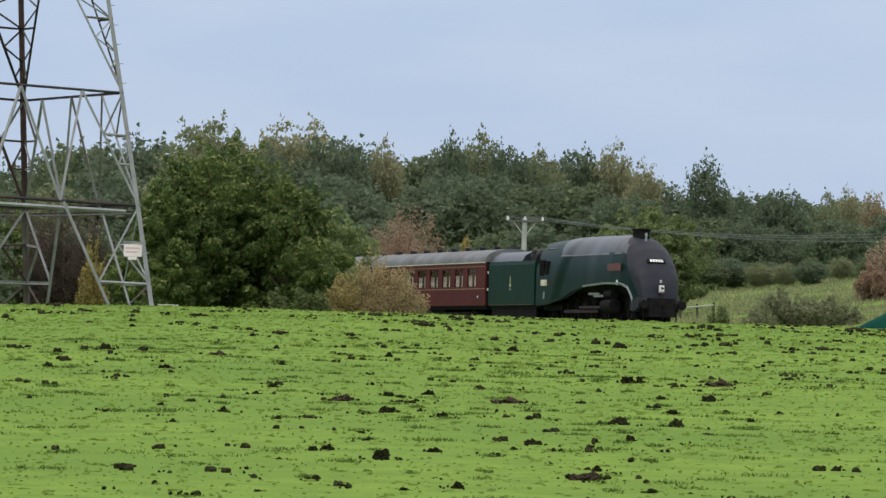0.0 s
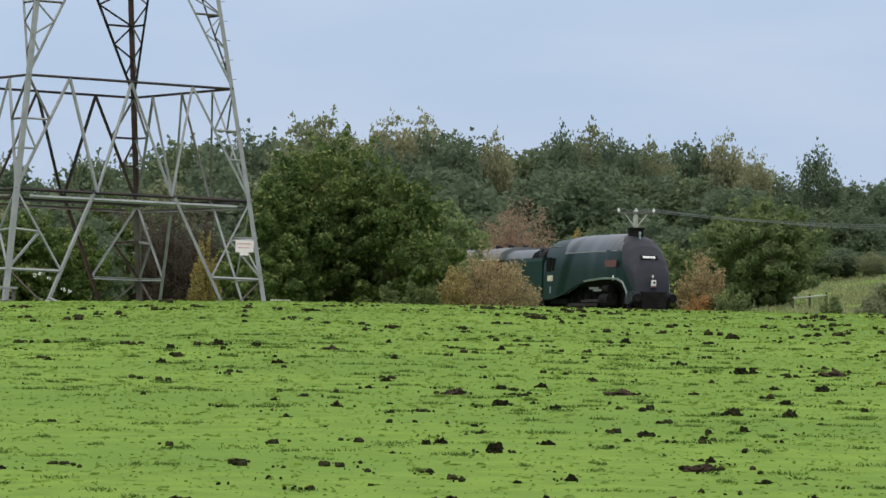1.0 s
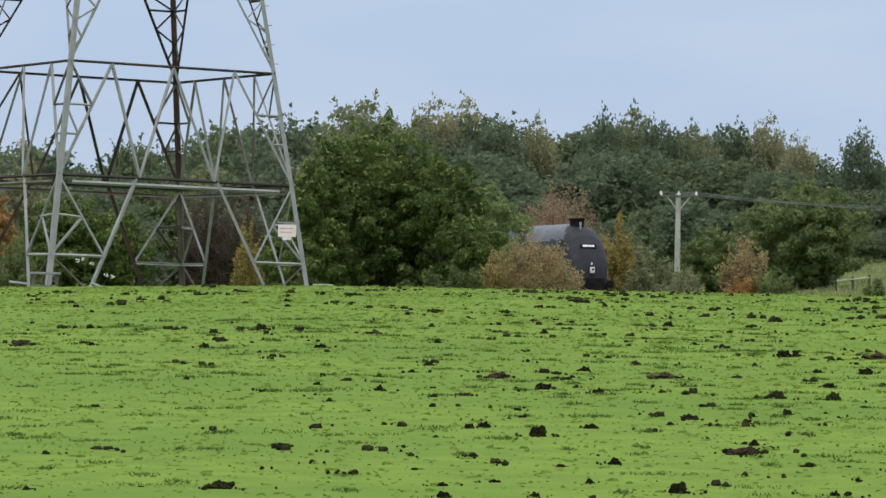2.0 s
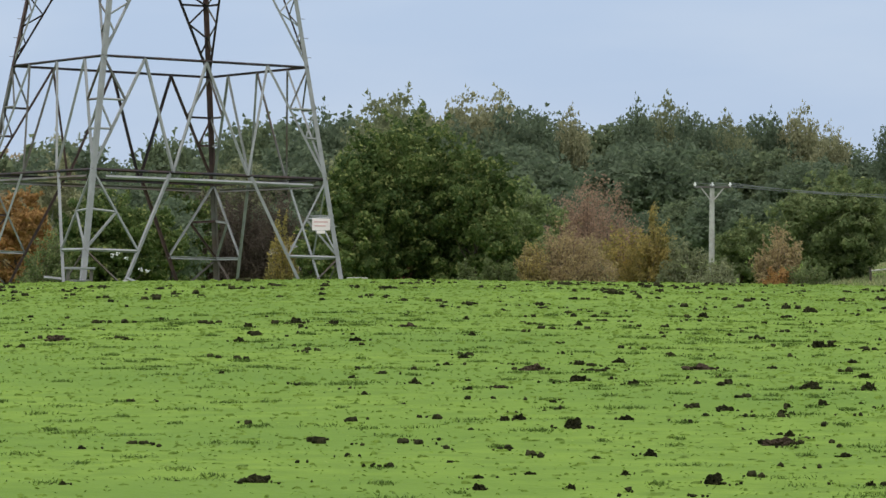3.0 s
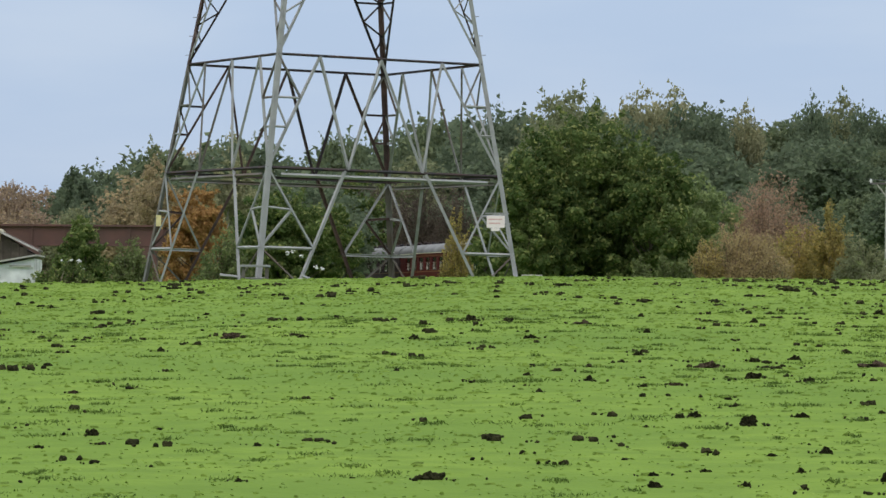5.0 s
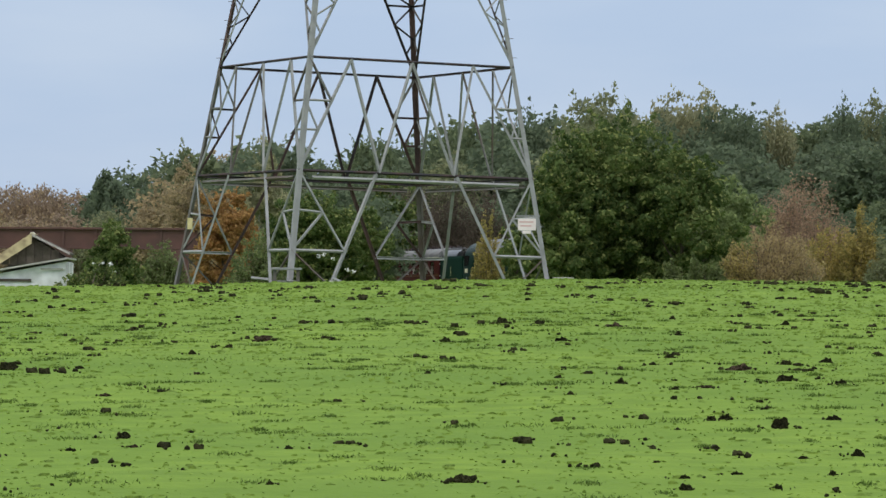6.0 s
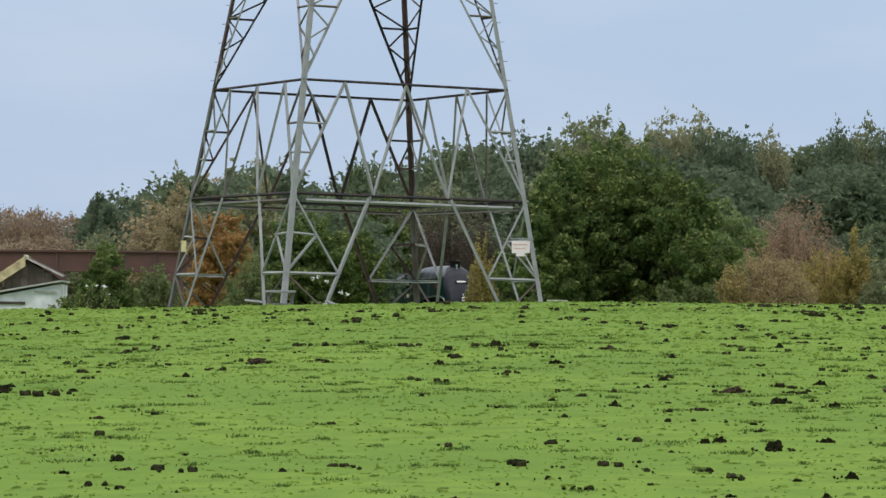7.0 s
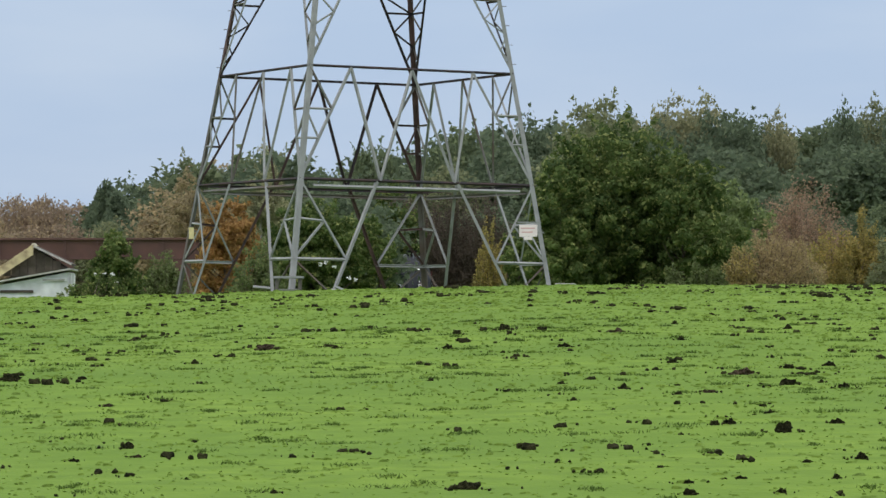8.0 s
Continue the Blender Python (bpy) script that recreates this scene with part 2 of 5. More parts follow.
def add_rod(bm, a, b, r0, r1=None, sides=8):
    a, b = Vector(a), Vector(b)
    d = b - a
    m = Matrix.Translation((a + b) / 2) @ d.to_track_quat("Z", "Y").to_matrix().to_4x4()
    bmesh.ops.create_cone(bm, cap_ends=True, segments=sides, radius1=r0, radius2=r0 if r1 is None else r1, depth=d.length, matrix=m)
    return bm


def angle_bar(bm, a, b, w, inward, thick=0.012):
    """An L-section steel member from a to b, its heel away from the side that inward points to."""
    a, b, inward = Vector(a), Vector(b), Vector(inward)
    d = (b - a).normalized()
    s = d.cross(inward).normalized()
    n = s.cross(d).normalized()
    u1, u2 = (n + s).normalized(), (n - s).normalized()
    sec = [Vector(), u1 * w, u1 * w + u2 * thick, (u1 + u2) * thick, u2 * w + u1 * thick, u2 * w]
    rings = [[bm.verts.new(p + q) for q in sec] for p in (a, b)]
    for i in range(6):
        j = (i + 1) % 6
        bm.faces.new((rings[0][i], rings[0][j], rings[1][j], rings[1][i]))
    bm.faces.new(rings[0][::-1])
    bm.faces.new(rings[1])
    return bm


def loft(bm, sections, close=False, caps=True):
    rings = [[bm.verts.new(p) for p in s] for s in sections]
    k = len(rings[0])
    for a, b in zip(rings, rings[1:]):
        for i in range(k if close else k - 1):
            j = (i + 1) % k
            bm.faces.new((a[i], a[j], b[j], b[i]))
    if caps:
        bm.faces.new(rings[0][::-1])
        bm.faces.new(rings[-1])
    return bm


# ---- the lie of the land ----
F = 6978.0          # lens length over the picture's width unit, to turn bearings into places
CREST = 117.0
CREST_X = (-40, -13, -8, -4.7, 0.3, 3.6, 8.6, 25, 60)
CREST_E = (54, 61, 67, 73, 79, 83, 81.5, 78, 74)
RAIL_Z = 3.15


def at(u, d):
    """The place on the map at bearing u and depth d."""
    return (u - 784.0) / F * d, d


def height_at(e, d):
    """The height of what stands e over the eye's level at depth d."""
    return EYE[2] + e / F * d


def track_x(y):
    q = (y - 200.0) / 100.0
    return 18.44 - 23.49 * q - 0.436 * q * q


def smooth(a, b, v):
    t = np.clip((np.asarray(v, dtype=float) - a) / (b - a), 0, 1)
    return t * t * (3 - 2 * t)


def bump_field():
    """Small hummocks of the trodden turf, on a grid of 0.3 m."""
    rg = np.random.default_rng(3)
    out = np.zeros((330, 230))
    for amount, passes in ((0.003, 3), (0.010, 10)):
        b = rg.normal(0, 1, out.shape)
        for _ in range(passes):
            b = (b + np.roll(b, 1, 0) + np.roll(b, -1, 0) + np.roll(b, 1, 1) + np.roll(b, -1, 1)) / 5
        out += amount * b / b.std()
    return out


BUMPS = bump_field()


def bump(x, y):
    gx, gy = np.clip((x + 23) / 0.3, 0, 228.99), np.clip((y - 22) / 0.3, 0, 328.99)
    i, j = gx.astype(int), gy.astype(int)
    a, b = gx - i, gy - j
    v = BUMPS[j, i] * (1 - a) * (1 - b) + BUMPS[j, i + 1] * a * (1 - b) + BUMPS[j + 1, i] * (1 - a) * b + BUMPS[j + 1, i + 1] * a * b
    return v * ((x > -23) & (x < 46) & (y > 22) & (y < 121))


def ground(x, y):
    x, y = np.asarray(x, dtype=float), np.asarray(y, dtype=float)
    crest = EYE[2] + np.interp(x * CREST / np.maximum(y, 60), CREST_X, CREST_E) * CREST / F
    q = np.clip((y - 14) / (CREST - 14), 0, 1)
    field = crest * q * (1 + 0.2 * (1 - q))
    field = field + 0.05 * np.sin(x * 0.31 + 1.3 * np.sin(y * 0.13)) * np.sin(y * 0.21 + 0.4) * smooth(20, 40, y) * (1 - smooth(95, 112, y))
    back = crest - 0.12 * smooth(CREST, CREST + 8, y) - (crest - 2.35) * smooth(CREST + 18, CREST + 34, y)
    z = np.where(y < CREST, field, back) + bump(x, y)
    off = (x - track_x(y)) * 0.973          # distance behind the line
    bed = np.clip(1 - (np.abs(off) - 2.4) / 1.6, 0, 1) * smooth(125, 140, y)
    rise = np.clip(off - 5, 0, 50) * 0.118 * smooth(120, 150, y)
    z = z + rise
    z = z * (1 - bed) + (RAIL_Z - 0.32) * bed
    return z


def gz(x, y):
    return float(ground(x, y))


def ground_mesh():
    xs = np.concatenate([[-2500, -1200, -600, -300, -160, -90], np.arange(-60, -22.1, 1.0), np.arange(-22, 45, 0.38), np.arange(45, 90.1, 1.0), [110, 150, 220, 320, 600, 1200, 2500]])
    ys = np.concatenate([[-400, -150, -60, -20, 0, 10, 18], np.arange(22, 120, 0.38), np.arange(120, 300.1, 1.0), np.arange(310, 460, 10), [500, 600, 800, 1200, 2000, 3500]])
    gx, gy = np.meshgrid(xs, ys)
    z = ground(gx, gy)
    v = np.stack([gx, gy, z], -1).reshape(-1, 3)
    h, w = gx.shape
    i = np.arange(h * w).reshape(h, w)
    f = np.stack([i[:-1, :-1], i[:-1, 1:], i[1:, 1:], i[1:, :-1]], -1).reshape(-1, 4)
    ob = mesh_object("ground", v.tolist(), f.tolist(), GRASS, smooth=True)
    return tagged(ob, "bright green grazed pasture rising to a low crest", "ground", kind="structure")


ground_mesh()


def raw_mesh(name, verts, tris, mat, smooth_shade=False):
    """A large triangle or quad mesh straight from arrays."""
    me = bpy.data.meshes.new(name)
    n, k = tris.shape
    me.vertices.add(len(verts))
    me.vertices.foreach_set("co", np.ascontiguousarray(verts, dtype=np.float32).ravel())
    me.loops.add(n * k)
    me.loops.foreach_set("vertex_index", np.ascontiguousarray(tris, dtype=np.int32).ravel())
    me.polygons.add(n)
    me.polygons.foreach_set("loop_start", np.arange(0, n * k, k, dtype=np.int32))
    me.update(calc_edges=True)
    me.materials.append(mat)
    return me


def grass_tufts():
    """Short blades over the part of the field that the camera sees."""
    rng = np.random.default_rng(11)
    n = 55000
    y = 22 + (CREST + 3 - 22) * rng.random(n) ** 0.8
    u = -120 + 2560 * rng.random(n)
    x = (u - 784) / F * y
    patch = 0.75 + 0.25 * np.sin(x * 1.7 + 2 * np.sin(y * 0.5)) * np.sin(y * 0.9 + x * 0.3)
    h = (0.002 + 0.011 * rng.random(n) ** 2) * (0.5 + 0.7 * patch)
    z = ground(x, y) - 0.02
    a = rng.random(n) * 2 * math.pi
    w = (0.012 + 0.02 * rng.random(n)) * (0.4 + y / 90)
    turn = rng.random(n) * 2 * math.pi
    lean = np.stack([np.cos(turn), np.sin(turn)], -1) * (0.05 + 0.05 * rng.random(n))[:, None]
    dx, dy = -np.sin(turn) * w, np.cos(turn) * w
    p0 = np.stack([x - dx, y - dy, z], -1)
    p1 = np.stack([x + dx, y + dy, z], -1)
    p2 = np.stack([x + lean[:, 0] + dx * 0.5, y + lean[:, 1], z + h + 0.02], -1)
    p3 = np.stack([x + lean[:, 0] - dx * 0.7, y + lean[:, 1], z + h * 0.8 + 0.02], -1)
    v = np.stack([p0, p1, p2, p3], 1).reshape(-1, 3)
    f = np.arange(n * 4).reshape(n, 4)
    me = raw_mesh("grass", v, f, BLADES)
    tagged(new("grass", me), "short bright green grass blades covering the pasture", "grass", kind="stuff")


grass_tufts()


def sward():
    """Low rounded cushions of turf that make the grazed surface uneven."""
    rg = np.random.default_rng(17)
    n = 10000
    y = 23 + (CREST + 2 - 23) * rg.random(n) ** 0.8
    x = (-150 + 2600 * rg.random(n) - 784) / F * y
    size = (0.018 + 0.045 * rg.random(n) ** 2) * (0.45 + y / 80)
    tall = (0.008 + 0.020 * rg.random(n) ** 1.5) * (0.45 + y / 80)
    turn = rg.random(n) * 2 * math.pi
    z = ground(x, y)
    v = np.zeros((n, 15, 3))
    for ring, (r, h, k0) in enumerate(((1.0, -0.3, 0), (0.62, 0.7, 7))):
        for i in range(7):
            a = turn + 2 * math.pi * i / 7 + 0.4 * ring
            q = size * r * (0.7 + 0.6 * rg.random(n))
            v[:, k0 + i] = np.stack([x + np.cos(a) * q * 1.3, y + np.sin(a) * q, z + tall * (h + 0.5 * (rg.random(n) - 0.5) * ring)], -1)
    v[:, 14] = np.stack([x, y, z + tall * (0.8 + 0.4 * rg.random(n))], -1)
    f = []
    for i in range(7):
        j = (i + 1) % 7
        f += [(i, j, 7 + j), (i, 7 + j, 7 + i), (7 + i, 7 + j, 14)]
    faces = (np.array(f)[None] + (np.arange(n) * 15)[:, None, None]).reshape(-1, 3)
    me = raw_mesh("turf_cushions", v.reshape(-1, 3), faces, TURF)
    me.polygons.foreach_set("use_smooth", [True] * len(me.polygons))
    tagged(new("turf_cushions", me), "low uneven cushions of grazed green turf", "grass", kind="stuff")


sward()


# ---- railway line ----
def along(s0, s1, n):
    """Places and headings along the line, from depth s0 to s1."""
    for y in np.linspace(s0, s1, n):
        yield Vector((track_x(y), y, 0)), Vector((track_x(y + 1) - track_x(y), 1, 0)).normalized()


def railway():
    line = thing("railway_track", "single railway track on grey stone ballast behind the field", "railway track")
    line["kind"] = "structure"
    sec = [[(c.x + s * w * d.y, c.y - s * w * d.x, RAIL_Z - h) for s, w, h in
            ((-1, 2.6, 0.75), (-1, 1.7, 0.20), (1, 1.7, 0.20), (1, 2.6, 0.75))] for c, d in along(130, 460, 60)]
    part("ballast", loft(bmesh.new(), sec), BALLAST, line)
    for side in (-0.755, 0.755):
        sec = [[(c.x + (side + w) * d.y, c.y - (side + w) * d.x, RAIL_Z - h) for w, h in
                ((-0.06, 0.15), (-0.012, 0.12), (-0.012, 0.03), (-0.035, 0.03), (-0.035, 0), (0.035, 0), (0.035, 0.03), (0.012, 0.03), (0.012, 0.12), (0.06, 0.15))]
               for c, d in along(130, 460, 80)]
        part("rail", loft(bmesh.new(), sec, close=True), RUST, line)
    sl = bmesh.new()
    add_box(sl, -1.3, 1.3, -0.125, 0.125, -0.07, 0.07, 0.015)
    first = part("sleeper", sl, TIMBER, line)
    spots = list(along(140, 330, 270))
    for k, (c, d) in enumerate(spots):
        o = first if k == 0 else new("sleeper", first.data)
        o.parent = line
        o.matrix_basis = Matrix.Translation((c.x, c.y, RAIL_Z - 0.21)) @ Euler((0, 0, math.atan2(-d.x, d.y))).to_matrix().to_4x4()


railway()


# ---- pylon ----
def pylon():
    cx, cy, rot = -2.585, 125.0, radians(-18.65)
    base_z = EYE[2] + 1.453
    levels = {"foot": (9.0, base_z - 0.35), "base": (8.88, base_z), "low": (8.04, EYE[2] + 4.64), "ring": (7.06, EYE[2] + 8.142), "top": (5.64, EYE[2] + 13.2)}
    lean = 0.0150         # the tower stands a little out of plumb

    def corner(lv, k, inset=0.0):
        w, z = levels[lv]
        a = rot + math.pi / 2 * k
        r = w / math.sqrt(2)
        dx = r * math.sin(a)
        return Vector((cx + dx + lean * (z - base_z), cy - r * math.cos(a), z - lean * dx))

    def mid(a, b, t=0.5):
        return a.lerp(b, t)

    tower = thing("transmission_pylon", "tall grey galvanised steel lattice electricity pylon standing on the crest", "pylon")
    centre = Vector((cx, cy, 0))

    def member(name, a, b, w, mat=STEEL, label=""):
        o = Vector((cx, cy, (a.z + b.z) / 2)) - (a + b) / 2
        return part(name, angle_bar(bmesh.new(), a, b, w, o), mat, tower, label)

    mats = (STEEL, STEEL, SHADED_RUSTY_STEEL, DULL_STEEL)      # legs: near, right, far, left; far and left ones darkened as painted shade
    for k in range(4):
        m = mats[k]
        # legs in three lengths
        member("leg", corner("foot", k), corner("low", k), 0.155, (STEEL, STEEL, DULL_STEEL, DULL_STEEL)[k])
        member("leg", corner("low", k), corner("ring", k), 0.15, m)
        member("leg", corner("ring", k), corner("top", k), 0.14, (STEEL, STEEL, SHADED_RUSTY_STEEL, SHADED_RUSTY_STEEL)[k])
        stub = bmesh.new()
        p = corner("foot", k)
        add_box(stub, p.x - 0.35, p.x + 0.35, p.y - 0.35, p.y + 0.35, gz(p.x, p.y) - 0.3, gz(p.x, p.y) + 0.10, 0.04)
        part("footing", stub, CONCRETE, tower, "weathered concrete footing")
    for k in range(4):
        j = (k + 1) % 4
        # faces turned away get darker steel: their shade is painted in
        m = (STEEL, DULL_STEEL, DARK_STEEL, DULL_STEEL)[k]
        dm = (STEEL, STEEL, SHADED_RUSTY_STEEL, STEEL)[k]
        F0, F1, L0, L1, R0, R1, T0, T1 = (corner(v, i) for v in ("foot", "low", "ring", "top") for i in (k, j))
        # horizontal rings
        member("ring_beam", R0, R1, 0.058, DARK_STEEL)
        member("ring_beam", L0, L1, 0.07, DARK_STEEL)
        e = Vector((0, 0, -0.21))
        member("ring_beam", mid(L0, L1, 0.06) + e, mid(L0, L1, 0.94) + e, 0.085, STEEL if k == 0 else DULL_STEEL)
        # base panel: an inverted V from the middle of the low ring to each foot, with a cross bar
        for A, B in ((F0, L0), (F1, L1)):
            other = L1 if A is F0 else L0
            apex = mid(B, other, 0.325)
            toe = mid(A, F1 if A is F0 else F0, 0.155)
            member("brace", apex, toe, 0.09, dm)
            bar_leg = mid(A, B, 0.31)
            bar_in = mid(toe, apex, 0.31)
            inner = mid(B, bar_in, 0.52)
            member("brace", bar_leg, bar_in, 0.07, STEEL)
            member("brace", B, bar_in, 0.06, STEEL)
            member("brace", mid(A, B, 0.66), inner, 0.055, dm)
            member("brace", bar_leg, inner, 0.065, dm)
            member("brace", bar_leg, toe, 0.05, DULL_STEEL)
        # middle panel: a zigzag of narrow Vs between the rings
        tops = [mid(R0, R1, v) for v in (0.20, 0.50 - 0.28 * 0.0, 0.80)]
        lows = [mid(L0, L1, v) for v in (0.0, 0.34, 0.66, 1.0)]
        for i, tp in enumerate(tops):
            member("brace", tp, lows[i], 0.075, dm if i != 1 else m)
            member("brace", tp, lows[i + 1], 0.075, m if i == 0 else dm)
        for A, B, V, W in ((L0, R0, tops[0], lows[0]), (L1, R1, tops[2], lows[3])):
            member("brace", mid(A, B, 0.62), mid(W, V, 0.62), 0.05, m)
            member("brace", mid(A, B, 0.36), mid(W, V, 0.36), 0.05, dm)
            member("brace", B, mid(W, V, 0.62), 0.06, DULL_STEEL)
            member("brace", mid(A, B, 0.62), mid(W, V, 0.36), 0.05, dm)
        # upper panel: narrow ladders on both sides of each leg
        apex_mid = mid(T0, T1)
        for A, B in ((R0, T0), (R1, T1)):
            slant_end = mid(B, T1 if A is R0 else T0, 0.36)
            # the two far faces take dark steel as painted shade
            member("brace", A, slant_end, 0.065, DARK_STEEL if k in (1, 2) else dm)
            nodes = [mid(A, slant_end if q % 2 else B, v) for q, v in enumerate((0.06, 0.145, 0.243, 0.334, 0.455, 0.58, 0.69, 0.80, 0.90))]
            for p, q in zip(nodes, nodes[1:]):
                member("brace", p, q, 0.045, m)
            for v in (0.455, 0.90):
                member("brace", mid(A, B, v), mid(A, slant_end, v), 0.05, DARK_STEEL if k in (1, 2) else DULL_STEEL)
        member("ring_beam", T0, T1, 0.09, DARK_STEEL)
    # step bolts on the right and left legs
    for k in (1, 3):
        for q in range(6):
            p = mid(corner("ring", k), corner("top", k), 0.06 + q * 0.12)
            out = (p - Vector((cx, cy, p.z))).normalized()
            part("step_bolt", add_rod(bmesh.new(), p, p + out * 0.13, 0.010, sides=5), DULL_STEEL, tower)
    return corner, mid


corner, mid = pylon()


def pylon_signs():
    # warning plate near the right leg
    d = 121.6
    x0, x1 = (919 - 784) / F * d, (951 - 784) / F * d
    z1, z0 = height_at(189, d), height_at(168, d)
    s = thing("warning_sign", "faded pinkish white warning plate fixed to the pylon leg", "sign")
    part("plate", box(x0, x1, d, d + 0.02, z0, z1, 0.006), SIGN_WHITE, s)
    part("lower_plate", box(x0 + 0.14, x1 - 0.16, d, d + 0.02, z0 - 0.10, z0 - 0.004, 0.006), SIGN_WHITE, s)
    part("bracket", box(x0 - 0.05, x1 + 0.12, d + 0.02, d + 0.06, z1 + 0.06, z1 + 0.10), STEEL, s)
    part("bracket", box(x0 - 0.05, x1 + 0.20, d + 0.022, d + 0.06, z0 + 0.10, z0 + 0.14), STEEL, s)
    for k, (a, b) in enumerate(((0.05, 0.48), (0.08, 0.42))):
        zz = z1 - 0.10 - 0.12 * k
        part("text_bar", box(x0 + a, x0 + b, d - 0.004, d, zz - 0.025, zz + 0.015), SIGN_RED, s, "faded red line of lettering")
    d2 = 124.0
    s2 = thing("number_sign", "small yellow plate on a pylon leg", "sign")
    xa = (334 - 784) / F * d2
    part("plate", box(xa, xa + 0.16, d2, d2 + 0.02, height_at(166, d2), height_at(186, d2), 0.005), SIGN_YELLOW, s2)
    part("bracket", box(xa - 0.05, xa + 0.24, d2 + 0.02, d2 + 0.05, height_at(178, d2), height_at(181, d2)), DULL_STEEL, s2)


pylon_signs()


# ---- trees and bushes ----
def crown_mesh(name, mat, width, height, leaves, size, seed, shape="round", clumps=60, sparse=0.0, far=False, grain=1.0):
    """A crown of many small leaf faces gathered in uneven clumps, with gaps."""
    rng = np.random.default_rng(seed)
    out_c, out_r = [], []
    while len(out_c) < clumps:
        p = rng.uniform(-1, 1, 3)
        r = np.linalg.norm(p)
        if r > 1 or r < 0.35:
            continue
        px, py, pz = p
        t = (pz + 1) / 2
        if shape == "round":
            k = 1.0 if t > 0.3 else 0.75 + 0.85 * t
        elif shape == "dome":
            k = 1.0 if t < 0.5 else 1.0
        elif shape == "tall":
            k = 1.0 - 0.55 * max(0, t - 0.35)
        elif shape == "spire":
            k = 1.05 - 0.95 * t
        else:
            k = 1.0
        wob = 0.74 + 0.46 * rng.random()
        c = np.array([px * k * wob * width / 2 * 0.86, py * k * wob * width / 2 * 0.86, t * height * 0.93 + 0.02 * height])
        out_c.append(c)
        out_r.append(grain * (0.085 + 0.085 * rng.random()) * min(width, height) * (0.75 if t > 0.8 else 1.0))
    c, r = np.array(out_c), np.array(out_r)
    weight = r ** 2
    pick = rng.choice(len(c), size=leaves, p=weight / weight.sum())
    d = rng.normal(0, 1, (leaves, 3))
    d /= np.linalg.norm(d, axis=1)[:, None]
    rad = r[pick] * (0.55 + 0.5 * rng.random(leaves) ** 0.6)
    squash = np.array([1.15, 1.15, 0.8])
    p = c[pick] + d * rad[:, None] * squash
    stray = rng.random(leaves) < 0.10 + sparse + (0.45 if far else 0.0)
    reach = np.where(p[stray][:, 2:] > 0.8 * height, 0.45, 1.0)
    p[stray] += reach * rng.normal(0, (0.050 if far else 0.028) * min(width, height), (stray.sum(), 3))
    # leafy shoots that break the outline
    shoots = 130
    root = rng.choice(len(c), size=shoots)
    way = c[root] / np.array([width / 2, width / 2, height]) - np.array([0, 0, 0.35]) + rng.normal(0, 0.45, (shoots, 3)) + np.array([0, 0, 0.2])
    way /= np.linalg.norm(way, axis=1)[:, None]
    reach = (0.03 + 0.09 * rng.random(shoots)) * min(width, height)
    some = np.flatnonzero(rng.random(leaves) < (0.05 if far else 0.10))
    pick2 = rng.integers(0, shoots, len(some))
    t2 = rng.random(len(some))
    p[some] = c[root][pick2] + way[pick2] * (r[root][pick2] * 0.8 + t2 * reach[pick2])[:, None] + rng.normal(0, 1, (len(some), 3)) * (0.022 * min(width, height) * (1.1 - t2))[:, None]
    p[:, 2] = np.maximum(p[:, 2], 0.02 * height)
    # a leaf spray: a bent quad turned about at random, mostly facing outwards and up
    nrm = d + rng.normal(0, 0.75 if far else 0.32, (leaves, 3)) + np.array([0, 0, 0.25])
    nrm /= np.linalg.norm(nrm, axis=1)[:, None]
    tan = np.cross(nrm, rng.normal(0, 1, (leaves, 3)))
    tan /= np.linalg.norm(tan, axis=1)[:, None]
    bit = np.cross(nrm, tan)
    s = size * (0.55 + 0.9 * rng.random(leaves))[:, None]
    if far:
        v = np.stack([p - tan * s * 0.6 - bit * s * 0.4, p + tan * s * 0.6 - bit * s * 0.35, p + bit * s * 0.6 + nrm * s * 0.1], 1).reshape(-1, 3)
        return raw_mesh(name, v, np.arange(leaves * 3).reshape(leaves, 3), mat)
    v = np.stack([p - tan * s * 0.6, p - bit * s * 0.34 + nrm * s * 0.08, p + tan * s * 0.6, p + bit * s * 0.34 + nrm * s * 0.08], 1).reshape(-1, 3)
    return raw_mesh(name, v, np.arange(leaves * 4).reshape(leaves, 4), mat)


def trunk_bm(height, radius, spread, seed, limbs=7):
    rng = random.Random(seed)
    bm = bmesh.new()
    p, r = Vector((0, 0, -0.3)), radius
    pts = [p]
    for k in range(5):
        p = p + Vector((rng.uniform(-0.06, 0.06) * height, rng.uniform(-0.06, 0.06) * height, (height * 0.85 + 0.3) / 5))
        pts.append(p)
    for k, (a, b) in enumerate(zip(pts, pts[1:])):
        add_rod(bm, a, b, radius * (1 - k * 0.18), radius * (1 - (k + 1) * 0.18), 8)
    for k in range(limbs):
        t = 0.22 + 0.65 * k / limbs
        i = min(4, int(t * 5))
        a = pts[i].lerp(pts[i + 1], t * 5 - i)
        ang = rng.uniform(0, 2 * math.pi)
        ln = spread * (0.9 - 0.6 * t)
        m = a + Vector((math.cos(ang) * ln * 0.5, math.sin(ang) * ln * 0.5, ln * rng.uniform(0.25, 0.5)))
        b = m + Vector((math.cos(ang + 0.3) * ln * 0.45, math.sin(ang + 0.3) * ln * 0.45, ln * rng.uniform(0.2, 0.45)))
        add_rod(bm, a, m, radius * 0.42 * (1.1 - t), radius * 0.28 * (1.1 - t), 6)
        add_rod(bm, m, b, radius * 0.28 * (1.1 - t), radius * 0.08, 6)
    return bm


